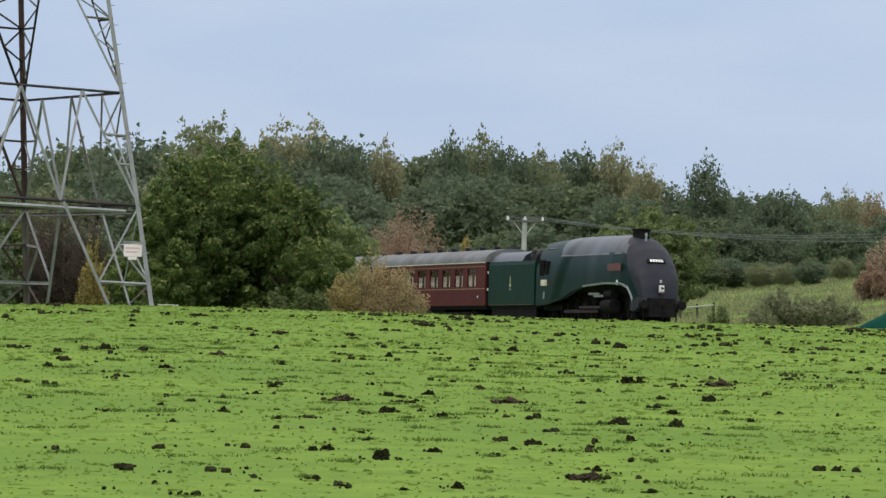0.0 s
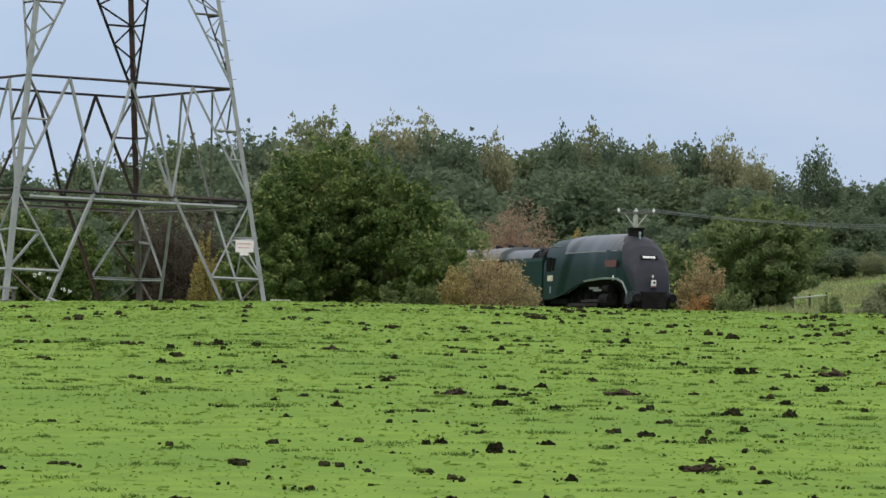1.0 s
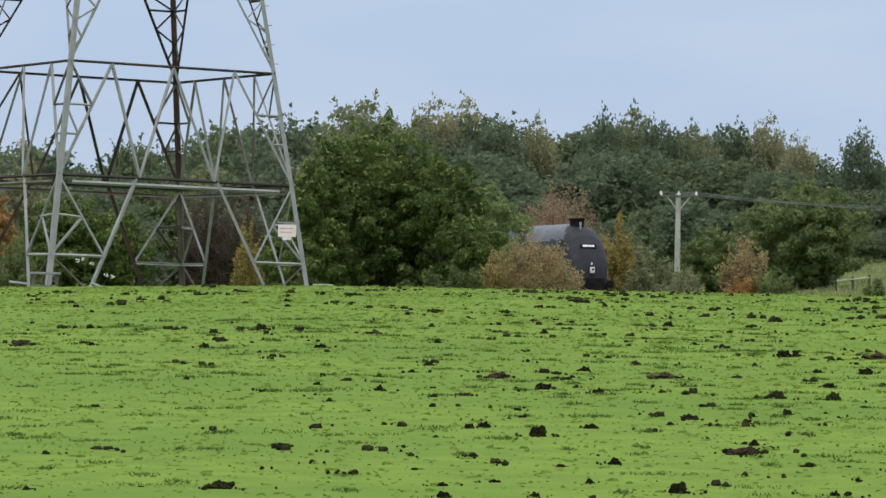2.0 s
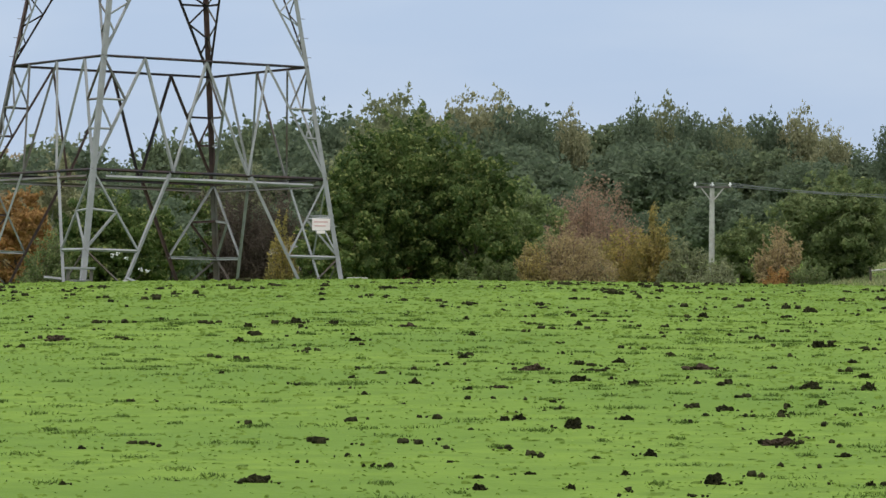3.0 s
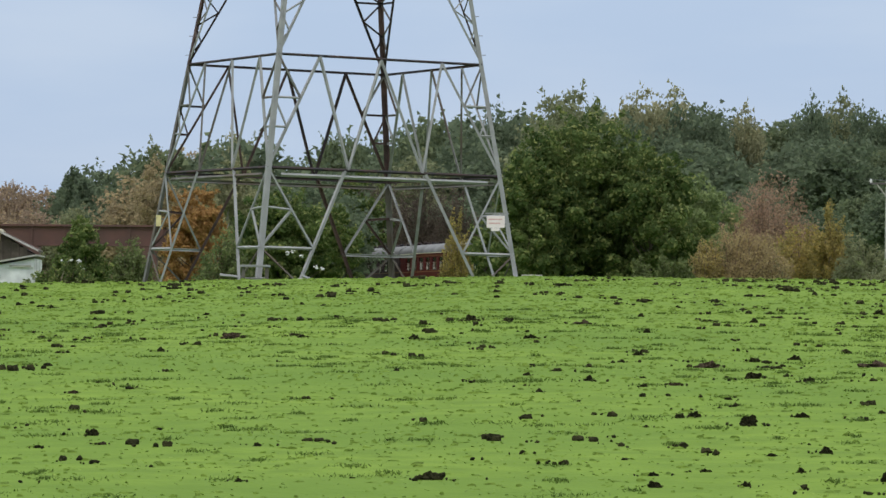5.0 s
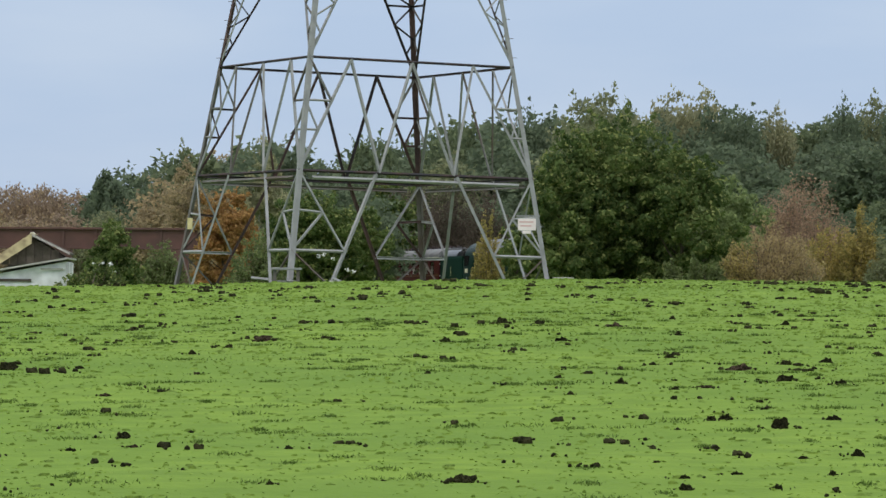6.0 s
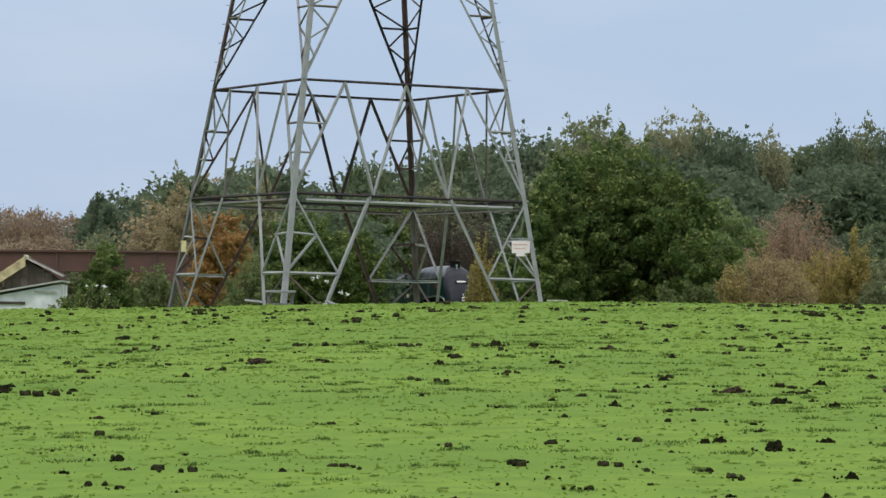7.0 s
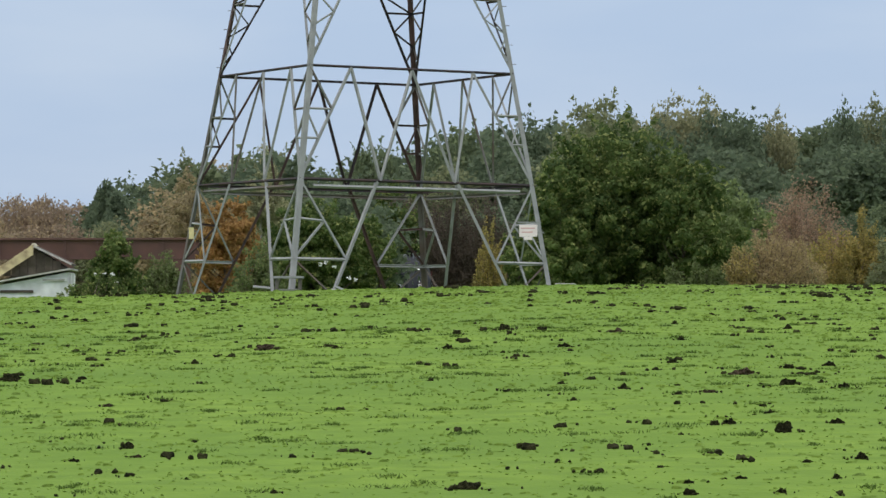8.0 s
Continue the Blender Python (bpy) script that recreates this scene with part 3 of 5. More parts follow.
def tree(name, label, category, mat, width, height, leaves, size, seed, shape="round", clear=0.0, clumps=60, bark=BARK,
         group="", sparse=0.0, girth=1.0, far=False, grain=1.0):
    """A thing with a trunk and a crown, standing at the origin; clear: the height under the crown."""
    t = thing(name, label, category, group)
    part("trunk", trunk_bm(clear + height * 0.8, girth * (0.035 + 0.016 * height), width * 0.5, seed), bark, t)
    crown = new("crown", crown_mesh("crown", mat, width, height, leaves, size, seed, shape, clumps, sparse, far, grain))
    crown.parent = t
    crown.location = (0, 0, clear)
    return t


def shrub(name, label, category, mat, width, height, leaves, size, seed, stems=90, twig=None, clear=0.0, upright=0.5, bare=0.25, spread=0.05, group=""):
    """A bush of many thin stems fanning up from its base, with small leaves along their upper lengths."""
    rng = np.random.default_rng(seed)
    t = thing(name, label, category, group)
    root = np.stack([rng.normal(0, 0.16 * width, stems), rng.normal(0, 0.16 * width, stems), np.full(stems, -0.15)], -1)
    turn, out = rng.random(stems) * 2 * math.pi, np.sqrt(rng.random(stems))
    top = height * (1 - 0.62 * out ** 2.2) * (0.72 + 0.33 * rng.random(stems))
    tip = np.stack([np.cos(turn) * out * width / 2, np.sin(turn) * out * width / 2, top], -1)
    knee = root * (1 - upright) + tip * upright
    knee[:, 2] = root[:, 2] + (tip[:, 2] - root[:, 2]) * 0.55
    knee += rng.normal(0, 0.04 * width, (stems, 3))
    sticks = bmesh.new()
    for a, b, c in zip(root, knee, tip):
        add_rod(sticks, a, b, 0.028, 0.018, 3)
        add_rod(sticks, b, c, 0.018, 0.006, 3)
    part("branchwork", sticks, twig or TWIG, t, "thin bare stems")
    k = rng.integers(0, stems, leaves)
    v = bare + (1 - bare) * rng.random(leaves) ** 0.8
    p = root[k] * ((1 - v) ** 2)[:, None] + knee[k] * (2 * v * (1 - v))[:, None] + tip[k] * (v ** 2)[:, None]
    p += rng.normal(0, 1, (leaves, 3)) * (spread * min(width, height) * (1.25 - 0.75 * v))[:, None]
    p[:, 2] = np.maximum(p[:, 2], 0.03)
    nrm = rng.normal(0, 0.6, (leaves, 3)) + np.array([0, -0.1, 0.5])
    nrm /= np.linalg.norm(nrm, axis=1)[:, None]
    tan = np.cross(nrm, rng.normal(0, 1, (leaves, 3)))
    tan /= np.linalg.norm(tan, axis=1)[:, None]
    bit = np.cross(nrm, tan)
    w = size * (0.5 + 0.9 * rng.random(leaves))[:, None]
    q = np.stack([p - tan * w * 0.6, p - bit * w * 0.32 + nrm * w * 0.08, p + tan * w * 0.6, p + bit * w * 0.32 + nrm * w * 0.08], 1).reshape(-1, 3)
    crown = new("foliage", raw_mesh("foliage", q, np.arange(leaves * 4).reshape(leaves, 4), mat))
    crown.parent = t
    return t


def stand(t, u, d, turn=0.0, sink=0.1, scale=1.0):
    x, y = at(u, d)
    t.matrix_basis = Matrix.Translation((x, y, gz(x, y) - sink)) @ Euler((0, 0, turn)).to_matrix().to_4x4() @ Matrix.Scale(scale, 4)
    return t


def planted(u, d, top, width_u, **k):
    """A tree or bush of its own at a bearing, its top and width given as bearings too."""
    x, y = at(u, d)
    g = gz(x, y)
    h = height_at(top, d) - g + 0.1
    clear = k.pop("clear", 0.0)
    if "stems" in k:
        return stand(shrub(width=width_u / F * d, height=h, **k), u, d, 0.0)
    return stand(tree(width=width_u / F * d, height=h - clear, clear=clear, **k), u, d, 0.0)


planted(1092, 160, 384, 300, name="oak_tree", label="broad dense green oak with a rounded crown behind the crest", category="tree",
        mat=OAK, leaves=64000, size=0.145, seed=5, shape="dome", clumps=480, grain=0.46)
planted(1000, 157, 306, 175, name="oak_tree", label="lower green oak crown joined to its broad neighbour", category="tree",
        mat=OAK, leaves=20000, size=0.145, seed=6, shape="dome", clumps=150, grain=0.52)
planted(1208, 158, 318, 215, name="oak_tree", label="small green oak at the edge of a broad one", category="tree",
        mat=OAK, leaves=26000, size=0.145, seed=7, shape="dome", clumps=190, grain=0.52)
planted(1292, 166, 270, 175, name="willow_tree", label="pale sage green young willow beside the oak", category="tree",
        mat=WILLOW, leaves=22000, size=0.13, seed=71, shape="dome", clumps=200, grain=0.55, sparse=0.1)
planted(1195, 148, 118, 70, name="sallow_bush", label="pale grey-green sallow bush at the foot of the oak", category="bush",
        mat=GREY_GREEN, leaves=6000, size=0.11, seed=8, stems=34, upright=0.75)
planted(1225, 147, 138, 60, name="sallow_bush", label="pale grey-green sallow bush at the foot of the oak", category="bush",
        mat=GREY_GREEN, leaves=5000, size=0.11, seed=72, stems=26, upright=0.8)
planted(1262, 147, 122, 70, name="sallow_bush", label="small grey-green sallow bush beside the oak", category="bush",
        mat=GREY_GREEN, leaves=5000, size=0.11, seed=38, stems=30, upright=0.75)
planted(1374, 150, 190, 195, name="tan_bush", label="tan and brown half-bare bush beside the railway", category="bush",
        mat=TAN, leaves=26000, size=0.085, seed=9, stems=150, bare=0.12)
planted(1312, 149, 158, 90, name="golden_bush", label="thin golden-leaved bush beside the railway", category="bush",
        mat=GOLD_TAN, leaves=9000, size=0.085, seed=10, stems=70, bare=0.15)
planted(1432, 150, 112, 95, name="yellow_twig_bush", label="thin bush with a few yellow leaves beside the railway", category="bush",
        mat=YELLOWING, leaves=2600, size=0.10, seed=12, stems=40, bare=0.3)
planted(1418, 222, 270, 235, name="russet_tree", label="pinkish russet autumn tree behind the railway", category="tree",
        mat=PINK_BROWN, leaves=36000, size=0.12, seed=13, stems=170, bare=0.15, upright=0.6)
planted(1365, 221, 225, 120, name="russet_tree", label="low pinkish russet autumn tree behind the railway", category="tree",
        mat=PINK_BROWN, leaves=12000, size=0.12, seed=73, stems=90, bare=0.15)
planted(1478, 216, 200, 135, name="golden_bush", label="golden and green autumn bush behind the railway", category="bush",
        mat=GOLDEN, leaves=12000, size=0.14, seed=74, stems=70, bare=0.1)
planted(1528, 214, 218, 100, name="golden_bush", label="golden yellow autumn bush behind the railway", category="bush",
        mat=GOLDEN, leaves=14000, size=0.14, seed=14, stems=70, bare=0.05, upright=0.6)
planted(1585, 211, 176, 110, name="olive_bush", label="olive green bush behind the railway", category="bush",
        mat=OLIVE, leaves=11000, size=0.14, seed=15, stems=60, bare=0.05)
planted(1752, 205, 190, 110, name="russet_bush", label="russet and green autumn bush behind the railway", category="bush",
        mat=TAN, leaves=8000, size=0.14, seed=16, stems=70, bare=0.1, upright=0.6)
planted(1745, 203, 120, 80, name="russet_bush", label="low russet autumn bush behind the railway", category="bush",
        mat=ORANGE, leaves=4000, size=0.14, seed=75, stems=40, bare=0.1)
planted(1850, 232, 290, 250, name="hawthorn_tree", label="rounded mid-green hawthorn behind the railway", category="tree",
        mat=SAGE, leaves=30000, size=0.2, seed=17, shape="dome", clumps=300, grain=0.5)
planted(1690, 228, 205, 120, name="hawthorn_tree", label="small mid-green hawthorn near the pole", category="tree",
        mat=SAGE, leaves=11000, size=0.17, seed=18, shape="dome", clumps=130, grain=0.6)
planted(2105, 196, 150, 150, name="scrub_bush", label="olive scrub bush on the grassy bank", category="bush",
        mat=OLIVE, leaves=11000, size=0.12, seed=19, stems=90, bare=0.05)
planted(2185, 194, 138, 130, name="scrub_bush", label="olive and yellow scrub bush on the grassy bank", category="bush",
        mat=OLIVE, leaves=8000, size=0.12, seed=20, stems=70, bare=0.05)
planted(2060, 190, 112, 80, name="scrub_bush", label="low olive scrub bush on the grassy bank", category="bush",
        mat=OLIVE, leaves=4000, size=0.12, seed=77, stems=40, bare=0.05)
planted(1985, 188, 115, 60, name="scrub_bush", label="low green scrub bush on the grassy bank", category="bush",
        mat=SAGE, leaves=3000, size=0.12, seed=78, stems=30, bare=0.05)
planted(2290, 228, 245, 110, name="russet_bush", label="tall russet autumn bush by the grassy bank", category="bush",
        mat=RUSSET, leaves=9000, size=0.14, seed=21, stems=70, bare=0.1, upright=0.7)
planted(2262, 226, 200, 70, name="russet_bush", label="russet autumn bush by the grassy bank", category="bush",
        mat=PINK_BROWN, leaves=4000, size=0.14, seed=79, stems=40, bare=0.1, upright=0.7)
planted(1625, 199, 118, 130, name="scrub_bush", label="low olive scrub bush hiding the pole's foot", category="bush",
        mat=OLIVE, leaves=6000, size=0.12, seed=34, stems=50, bare=0.0)
planted(1650, 200, 128, 100, name="scrub_bush", label="low olive scrub bush hiding the pole's foot", category="bush",
        mat=OLIVE, leaves=6000, size=0.14, seed=76, stems=40, bare=0.0)
planted(1800, 203, 128, 120, name="scrub_bush", label="low olive scrub bush behind the railway", category="bush",
        mat=SAGE, leaves=7000, size=0.12, seed=35, stems=50, bare=0.0)
# behind and beside the pylon
second_sunlit_bush = planted(555, 176, 250, 190, name="green_bush", label="dark green bush beyond the pylon", category="bush",
        mat=OAK, leaves=26000, size=0.15, seed=22, shape="dome", clumps=260, grain=0.55)
planted(655, 178, 212, 112, name="green_bush", label="dark green bush beyond the pylon", category="bush",
        mat=OAK, leaves=11000, size=0.14, seed=23, shape="dome", clumps=130, grain=0.6)
planted(405, 186, 250, 130, name="orange_tree", label="orange autumn tree beyond the pylon", category="tree",
        mat=ORANGE, leaves=22000, size=0.13, seed=24, shape="dome", clumps=160, sparse=0.1, grain=0.6)
planted(330, 252, 300, 130, name="tan_tree", label="tan autumn tree beyond the pylon", category="tree",
        mat=DULL_TAN, leaves=16000, size=0.14, seed=25, shape="tall", clumps=160, sparse=0.1, grain=0.6)
planted(470, 240, 322, 110, name="olive_tree", label="tall olive and yellow birch beyond the pylon", category="tree",
        mat=YELLOWING, leaves=14000, size=0.15, seed=41, shape="round", clumps=140, sparse=0.2, clear=1.5, bark=PALE_BARK, grain=0.6)
planted(690, 300, 285, 150, name="oak_tree", label="dark green oak in the wood behind the railway", category="tree",
        mat=OAK, leaves=14000, size=0.24, seed=80, shape="dome", clumps=160, grain=0.55)
planted(455, 172, 165, 110, name="green_bush", label="olive bush beyond the pylon", category="bush",
        mat=SAGE, leaves=10000, size=0.12, seed=26, stems=70, bare=0.0)
planted(866, 190, 205, 62, name="yellowing_bush", label="yellow-brown autumn bush beyond the pylon", category="bush",
        mat=GOLDEN, leaves=9000, size=0.11, seed=27, stems=60, bare=0.05, upright=0.8)
planted(930, 180, 200, 100, name="green_bush", label="dark green bush beside the oak", category="bush",
        mat=OAK, leaves=11000, size=0.14, seed=28, shape="dome", clumps=130, grain=0.6)
sunlit_bush = planted(205, 150, 192, 105, name="green_bush", label="green bush with pale sunlit leaves beside the shed", category="bush",
        mat=OAK, leaves=14000, size=0.11, seed=29, shape="tall", clumps=170, grain=0.6, sparse=0.15)
planted(292, 158, 150, 105, name="green_bush", label="grey-green shrub below the girder bridge", category="bush",
        mat=GREY_GREEN, leaves=10000, size=0.11, seed=44, stems=70, bare=0.0)
planted(170, 146, 105, 150, name="green_bush", label="low dark green bush beside the sheds", category="bush",
        mat=OAK, leaves=10000, size=0.11, seed=30, stems=80, bare=0.0)
# small white sprays added to paint sunlit leaves on two bushes
for host, u, e, d in ((sunlit_bush, 170, 100, 148.2), (sunlit_bush, 181, 101, 148.2), (sunlit_bush, 203, 86, 148.2), (sunlit_bush, 198, 99, 148.3),
                      (second_sunlit_bush, 567, 117, 173.2), (second_sunlit_bush, 578, 120, 173.2), (second_sunlit_bush, 592, 112, 173.2), (second_sunlit_bush, 612, 122, 173.3),
                      (second_sunlit_bush, 618, 93, 173.2), (second_sunlit_bush, 628, 90, 173.2)):
    spray = new("blossom", crown_mesh("blossom", WHITE, 0.26, 0.16, 40, 0.08, u, "round", 6))
    spray.parent = host
    spray.location = Vector((*at(u, d), height_at(e, d))) - host.matrix_basis.translation
    tagged(spray, "white spray standing for sunlit leaves")
for uu, dd, tt, ww, sd in ((690, 314, 262, 140, 31), (745, 308, 268, 140, 32), (805, 302, 262, 140, 33), (860, 300, 250, 120, 36)):
    planted(uu, dd, tt, ww, name="bare_tree", label="brown nearly bare tree behind the railway", category="tree", group="bare trees by the line",
            mat=TWIG_BROWN, leaves=26000, size=0.15, seed=sd, stems=140, bare=0.05)


# the wood: a few grown forms, planted again and again
SKY_U = (-200, 0, 60, 140, 190, 270, 330, 470, 560, 600, 660, 720, 820, 935, 1069, 1184, 1244, 1316, 1376, 1417, 1497, 1547,
         1619, 1721, 1787, 1844, 1906, 1956, 2019, 2091, 2143, 2215, 2285, 2500)
SKY_E = (240, 239, 239, 229, 240, 275, 300, 315, 308, 298, 318, 318, 345, 368, 385, 380, 384, 378, 372, 355, 372, 372,
         368, 370, 364, 340, 318, 318, 309, 312, 302, 310, 304, 300)


def wood():
    forms = []
    # the wood's greens carry painted haze
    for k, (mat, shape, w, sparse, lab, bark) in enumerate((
            (HAZED_DARK_GREEN, "round", 0.75, 0.0, "dark green leafy woodland tree", BARK),
            (HAZED_MID_GREEN, "round", 0.70, 0.0, "mid-green leafy tree in the wood", BARK),
            (HAZED_DARK_GREEN, "tall", 0.65, 0.05, "dark green narrow woodland tree", BARK),
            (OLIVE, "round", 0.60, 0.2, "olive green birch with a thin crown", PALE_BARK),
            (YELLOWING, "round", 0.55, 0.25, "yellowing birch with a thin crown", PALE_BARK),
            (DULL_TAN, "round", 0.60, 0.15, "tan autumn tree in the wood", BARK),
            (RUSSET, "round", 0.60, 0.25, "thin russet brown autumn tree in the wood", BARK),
            (HAZED_DARK_GREEN, "spire", 0.55, 0.0, "dark green conical conifer in the wood", BARK))):
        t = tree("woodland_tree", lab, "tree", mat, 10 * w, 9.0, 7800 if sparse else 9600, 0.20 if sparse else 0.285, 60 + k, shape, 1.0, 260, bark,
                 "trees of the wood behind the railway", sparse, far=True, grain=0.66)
        forms.append((t, lab))
    rng = random.Random(4)
    used = set()

    def plant(form, u, d, top, wide=1.0):
        x, y = at(u, d)
        if abs((x - track_x(y)) * 0.973) < 6.5:
            return
        g = gz(x, y)
        s = max(0.2, (height_at(top, d) - g) / 9.42)
        m = Matrix.Translation((x, y, g - 0.2)) @ Euler((0, 0, rng.uniform(0, 6.28))).to_matrix().to_4x4()
        t = forms[form][0]
        if form in used:
            t = copy_thing(t, m)
        else:
            used.add(form)
            t.matrix_basis = m
        t.scale = (s * wide, s * wide, s)

    # skyline trees at their own bearings
    for u, e, form, wide in ((190, 276, 7, 0.8), (178, 262, 7, 0.7), (205, 258, 7, 0.8), (330, 310, 3, 0.6), (470, 330, 4, 0.5), (500, 318, 3, 0.5), (660, 328, 1, 0.6), (820, 356, 1, 0.7),
                             (935, 382, 2, 0.7), (1069, 412, 3, 0.8), (1035, 398, 3, 0.7), (1184, 412, 4, 0.65), (1244, 416, 4, 0.75), (1376, 388, 4, 0.5), (1290, 390, 0, 0.7),
                             (1497, 402, 2, 0.6), (1547, 407, 3, 0.65), (1600, 384, 0, 0.6), (1721, 380, 0, 0.7), (1787, 396, 4, 0.6), (1844, 364, 4, 0.55), (1660, 380, 3, 0.65),
                             (1956, 378, 2, 0.65), (2019, 314, 2, 0.5), (2091, 322, 0, 0.8), (2180, 322, 3, 0.5), (2215, 330, 4, 0.5), (2260, 324, 5, 0.5), (20, 244, 6, 0.7), (60, 240, 6, 0.7), (90, 243, 6, 0.6)):
        plant(form, u, (345 if u > 640 else 292) + rng.uniform(-8, 10), e, wide)
    u = -220.0
    while u < 2520:
        top = float(np.interp(u, SKY_U, SKY_E))
        plant(rng.choice((6, 6, 5, 6) if u < 140 else (5, 1, 0, 5) if 290 < u < 520 else (0, 0, 1, 2)), u, (352 if u > 640 else 296) + rng.uniform(-6, 14), top * rng.uniform(0.96, 1.02), 1.15)
        u += rng.uniform(42, 62)
    u = -220.0
    while u < 2520:
        top = float(np.interp(u, SKY_U, SKY_E))
        plant(rng.choice((6, 5, 6) if u < 140 else (1, 0, 5) if 290 < u < 520 else (0, 0, 1, 0, 3)), u, (330 if u > 640 else 274) + rng.uniform(-6, 6), top * rng.uniform(0.76, 0.9), 1.2)
        u += rng.uniform(50, 75)
    for u in (1960, 2010, 2055, 2105, 2150, 2205, 2260, 2320):      # low growth along the top of the bank
        plant(rng.choice((0, 1, 3)), u, 272 + rng.uniform(-5, 5), rng.uniform(185, 205), 1.7)
    u = -950.0                      # the wood goes on past the sheds: unseen trees, added to darken the locomotive's reflections
    while u < -230:
        plant(rng.choice((0, 1, 5, 3)), u, 285 + rng.uniform(-20, 14), 235 * rng.uniform(0.85, 1.05), 1.3)
        u += rng.uniform(60, 85)
    u = 860.0
    while u < 2520:
        d = 285 + rng.uniform(-8, 10) if u > 1350 else 312
        plant(rng.choice((0, 1, 0, 1)), u, d, float(np.interp(u, SKY_U, SKY_E)) * rng.uniform(0.52, 0.68), 1.35)
        u += rng.uniform(60, 85)


wood()


# ---- the train ----
# each vehicle stands with its front at y = 0, its rear at -y, the rail head at z = 0
def wheelset(parent, y, r, spokes, name="wheelset"):
    """Two flanged wheels with spokes on one axle; the origin is the axle's middle."""
    bm = bmesh.new()
    add_rod(bm, (-0.85, 0, 0), (0.85, 0, 0), 0.08, sides=10)
    for s in (-1, 1):
        x = s * 0.75
        for (xa, xb, ro, ri) in ((x - 0.065, x + 0.065, r, r * 0.86), (x - s * 0.095 - 0.015, x - s * 0.095 + 0.015, r * 1.03, r * 0.9)):
            seg = 28
            rings = [[bm.verts.new((xx, rr * math.cos(2 * math.pi * i / seg), rr * math.sin(2 * math.pi * i / seg))) for i in range(seg)]
                     for xx, rr in ((xa, ri), (xa, ro), (xb, ro), (xb, ri))]
            for q in range(4):
                a, b = rings[q], rings[(q + 1) % 4]
                for i in range(seg):
                    j = (i + 1) % seg
                    bm.faces.new((a[i], a[j], b[j], b[i]))
        for k in range(spokes):
            t = 2 * math.pi * k / spokes
            add_rod(bm, (x, 0, 0), (x, r * 0.9 * math.cos(t), r * 0.9 * math.sin(t)), 0.045, 0.03, 5)
        add_rod(bm, (x - 0.09, 0, 0), (x + 0.09, 0, 0), r * 0.2, sides=12)
    ob = part(name, bm, BLACK, parent)
    ob.location = (0, y, r)
    return ob


FRONT = -0.35       # the foot of the sloping nose
NOSE_Y = (-12.2, -10.6, -9.4, -8.2, -6.5, -3.6, -3.0, -2.45, -1.98, -1.45, -1.0, -0.65, -0.45, FRONT)
NOSE_Z = (4.00, 4.06, 4.12, 4.14, 4.14, 4.12, 4.09, 3.99, 3.83, 3.49, 3.02, 2.46, 1.94, 1.35)
SKIRT_Y = (-12.2, -10.5, -8.8, -7.2, -6.0, -3.6, -1.9, -1.35, -1.02, -0.85, -0.68, FRONT)
SKIRT_Z = (1.05, 1.12, 1.35, 1.72, 1.88, 1.98, 1.95, 1.78, 1.35, 0.92, 0.74, 1.0)
WIDE_Y = (-12.2, -10.6, -9.0, -3.0, -2.0, -1.3, -0.8, FRONT)
WIDE_W = (1.33, 1.33, 1.33, 1.30, 1.23, 1.10, 0.95, 0.80)


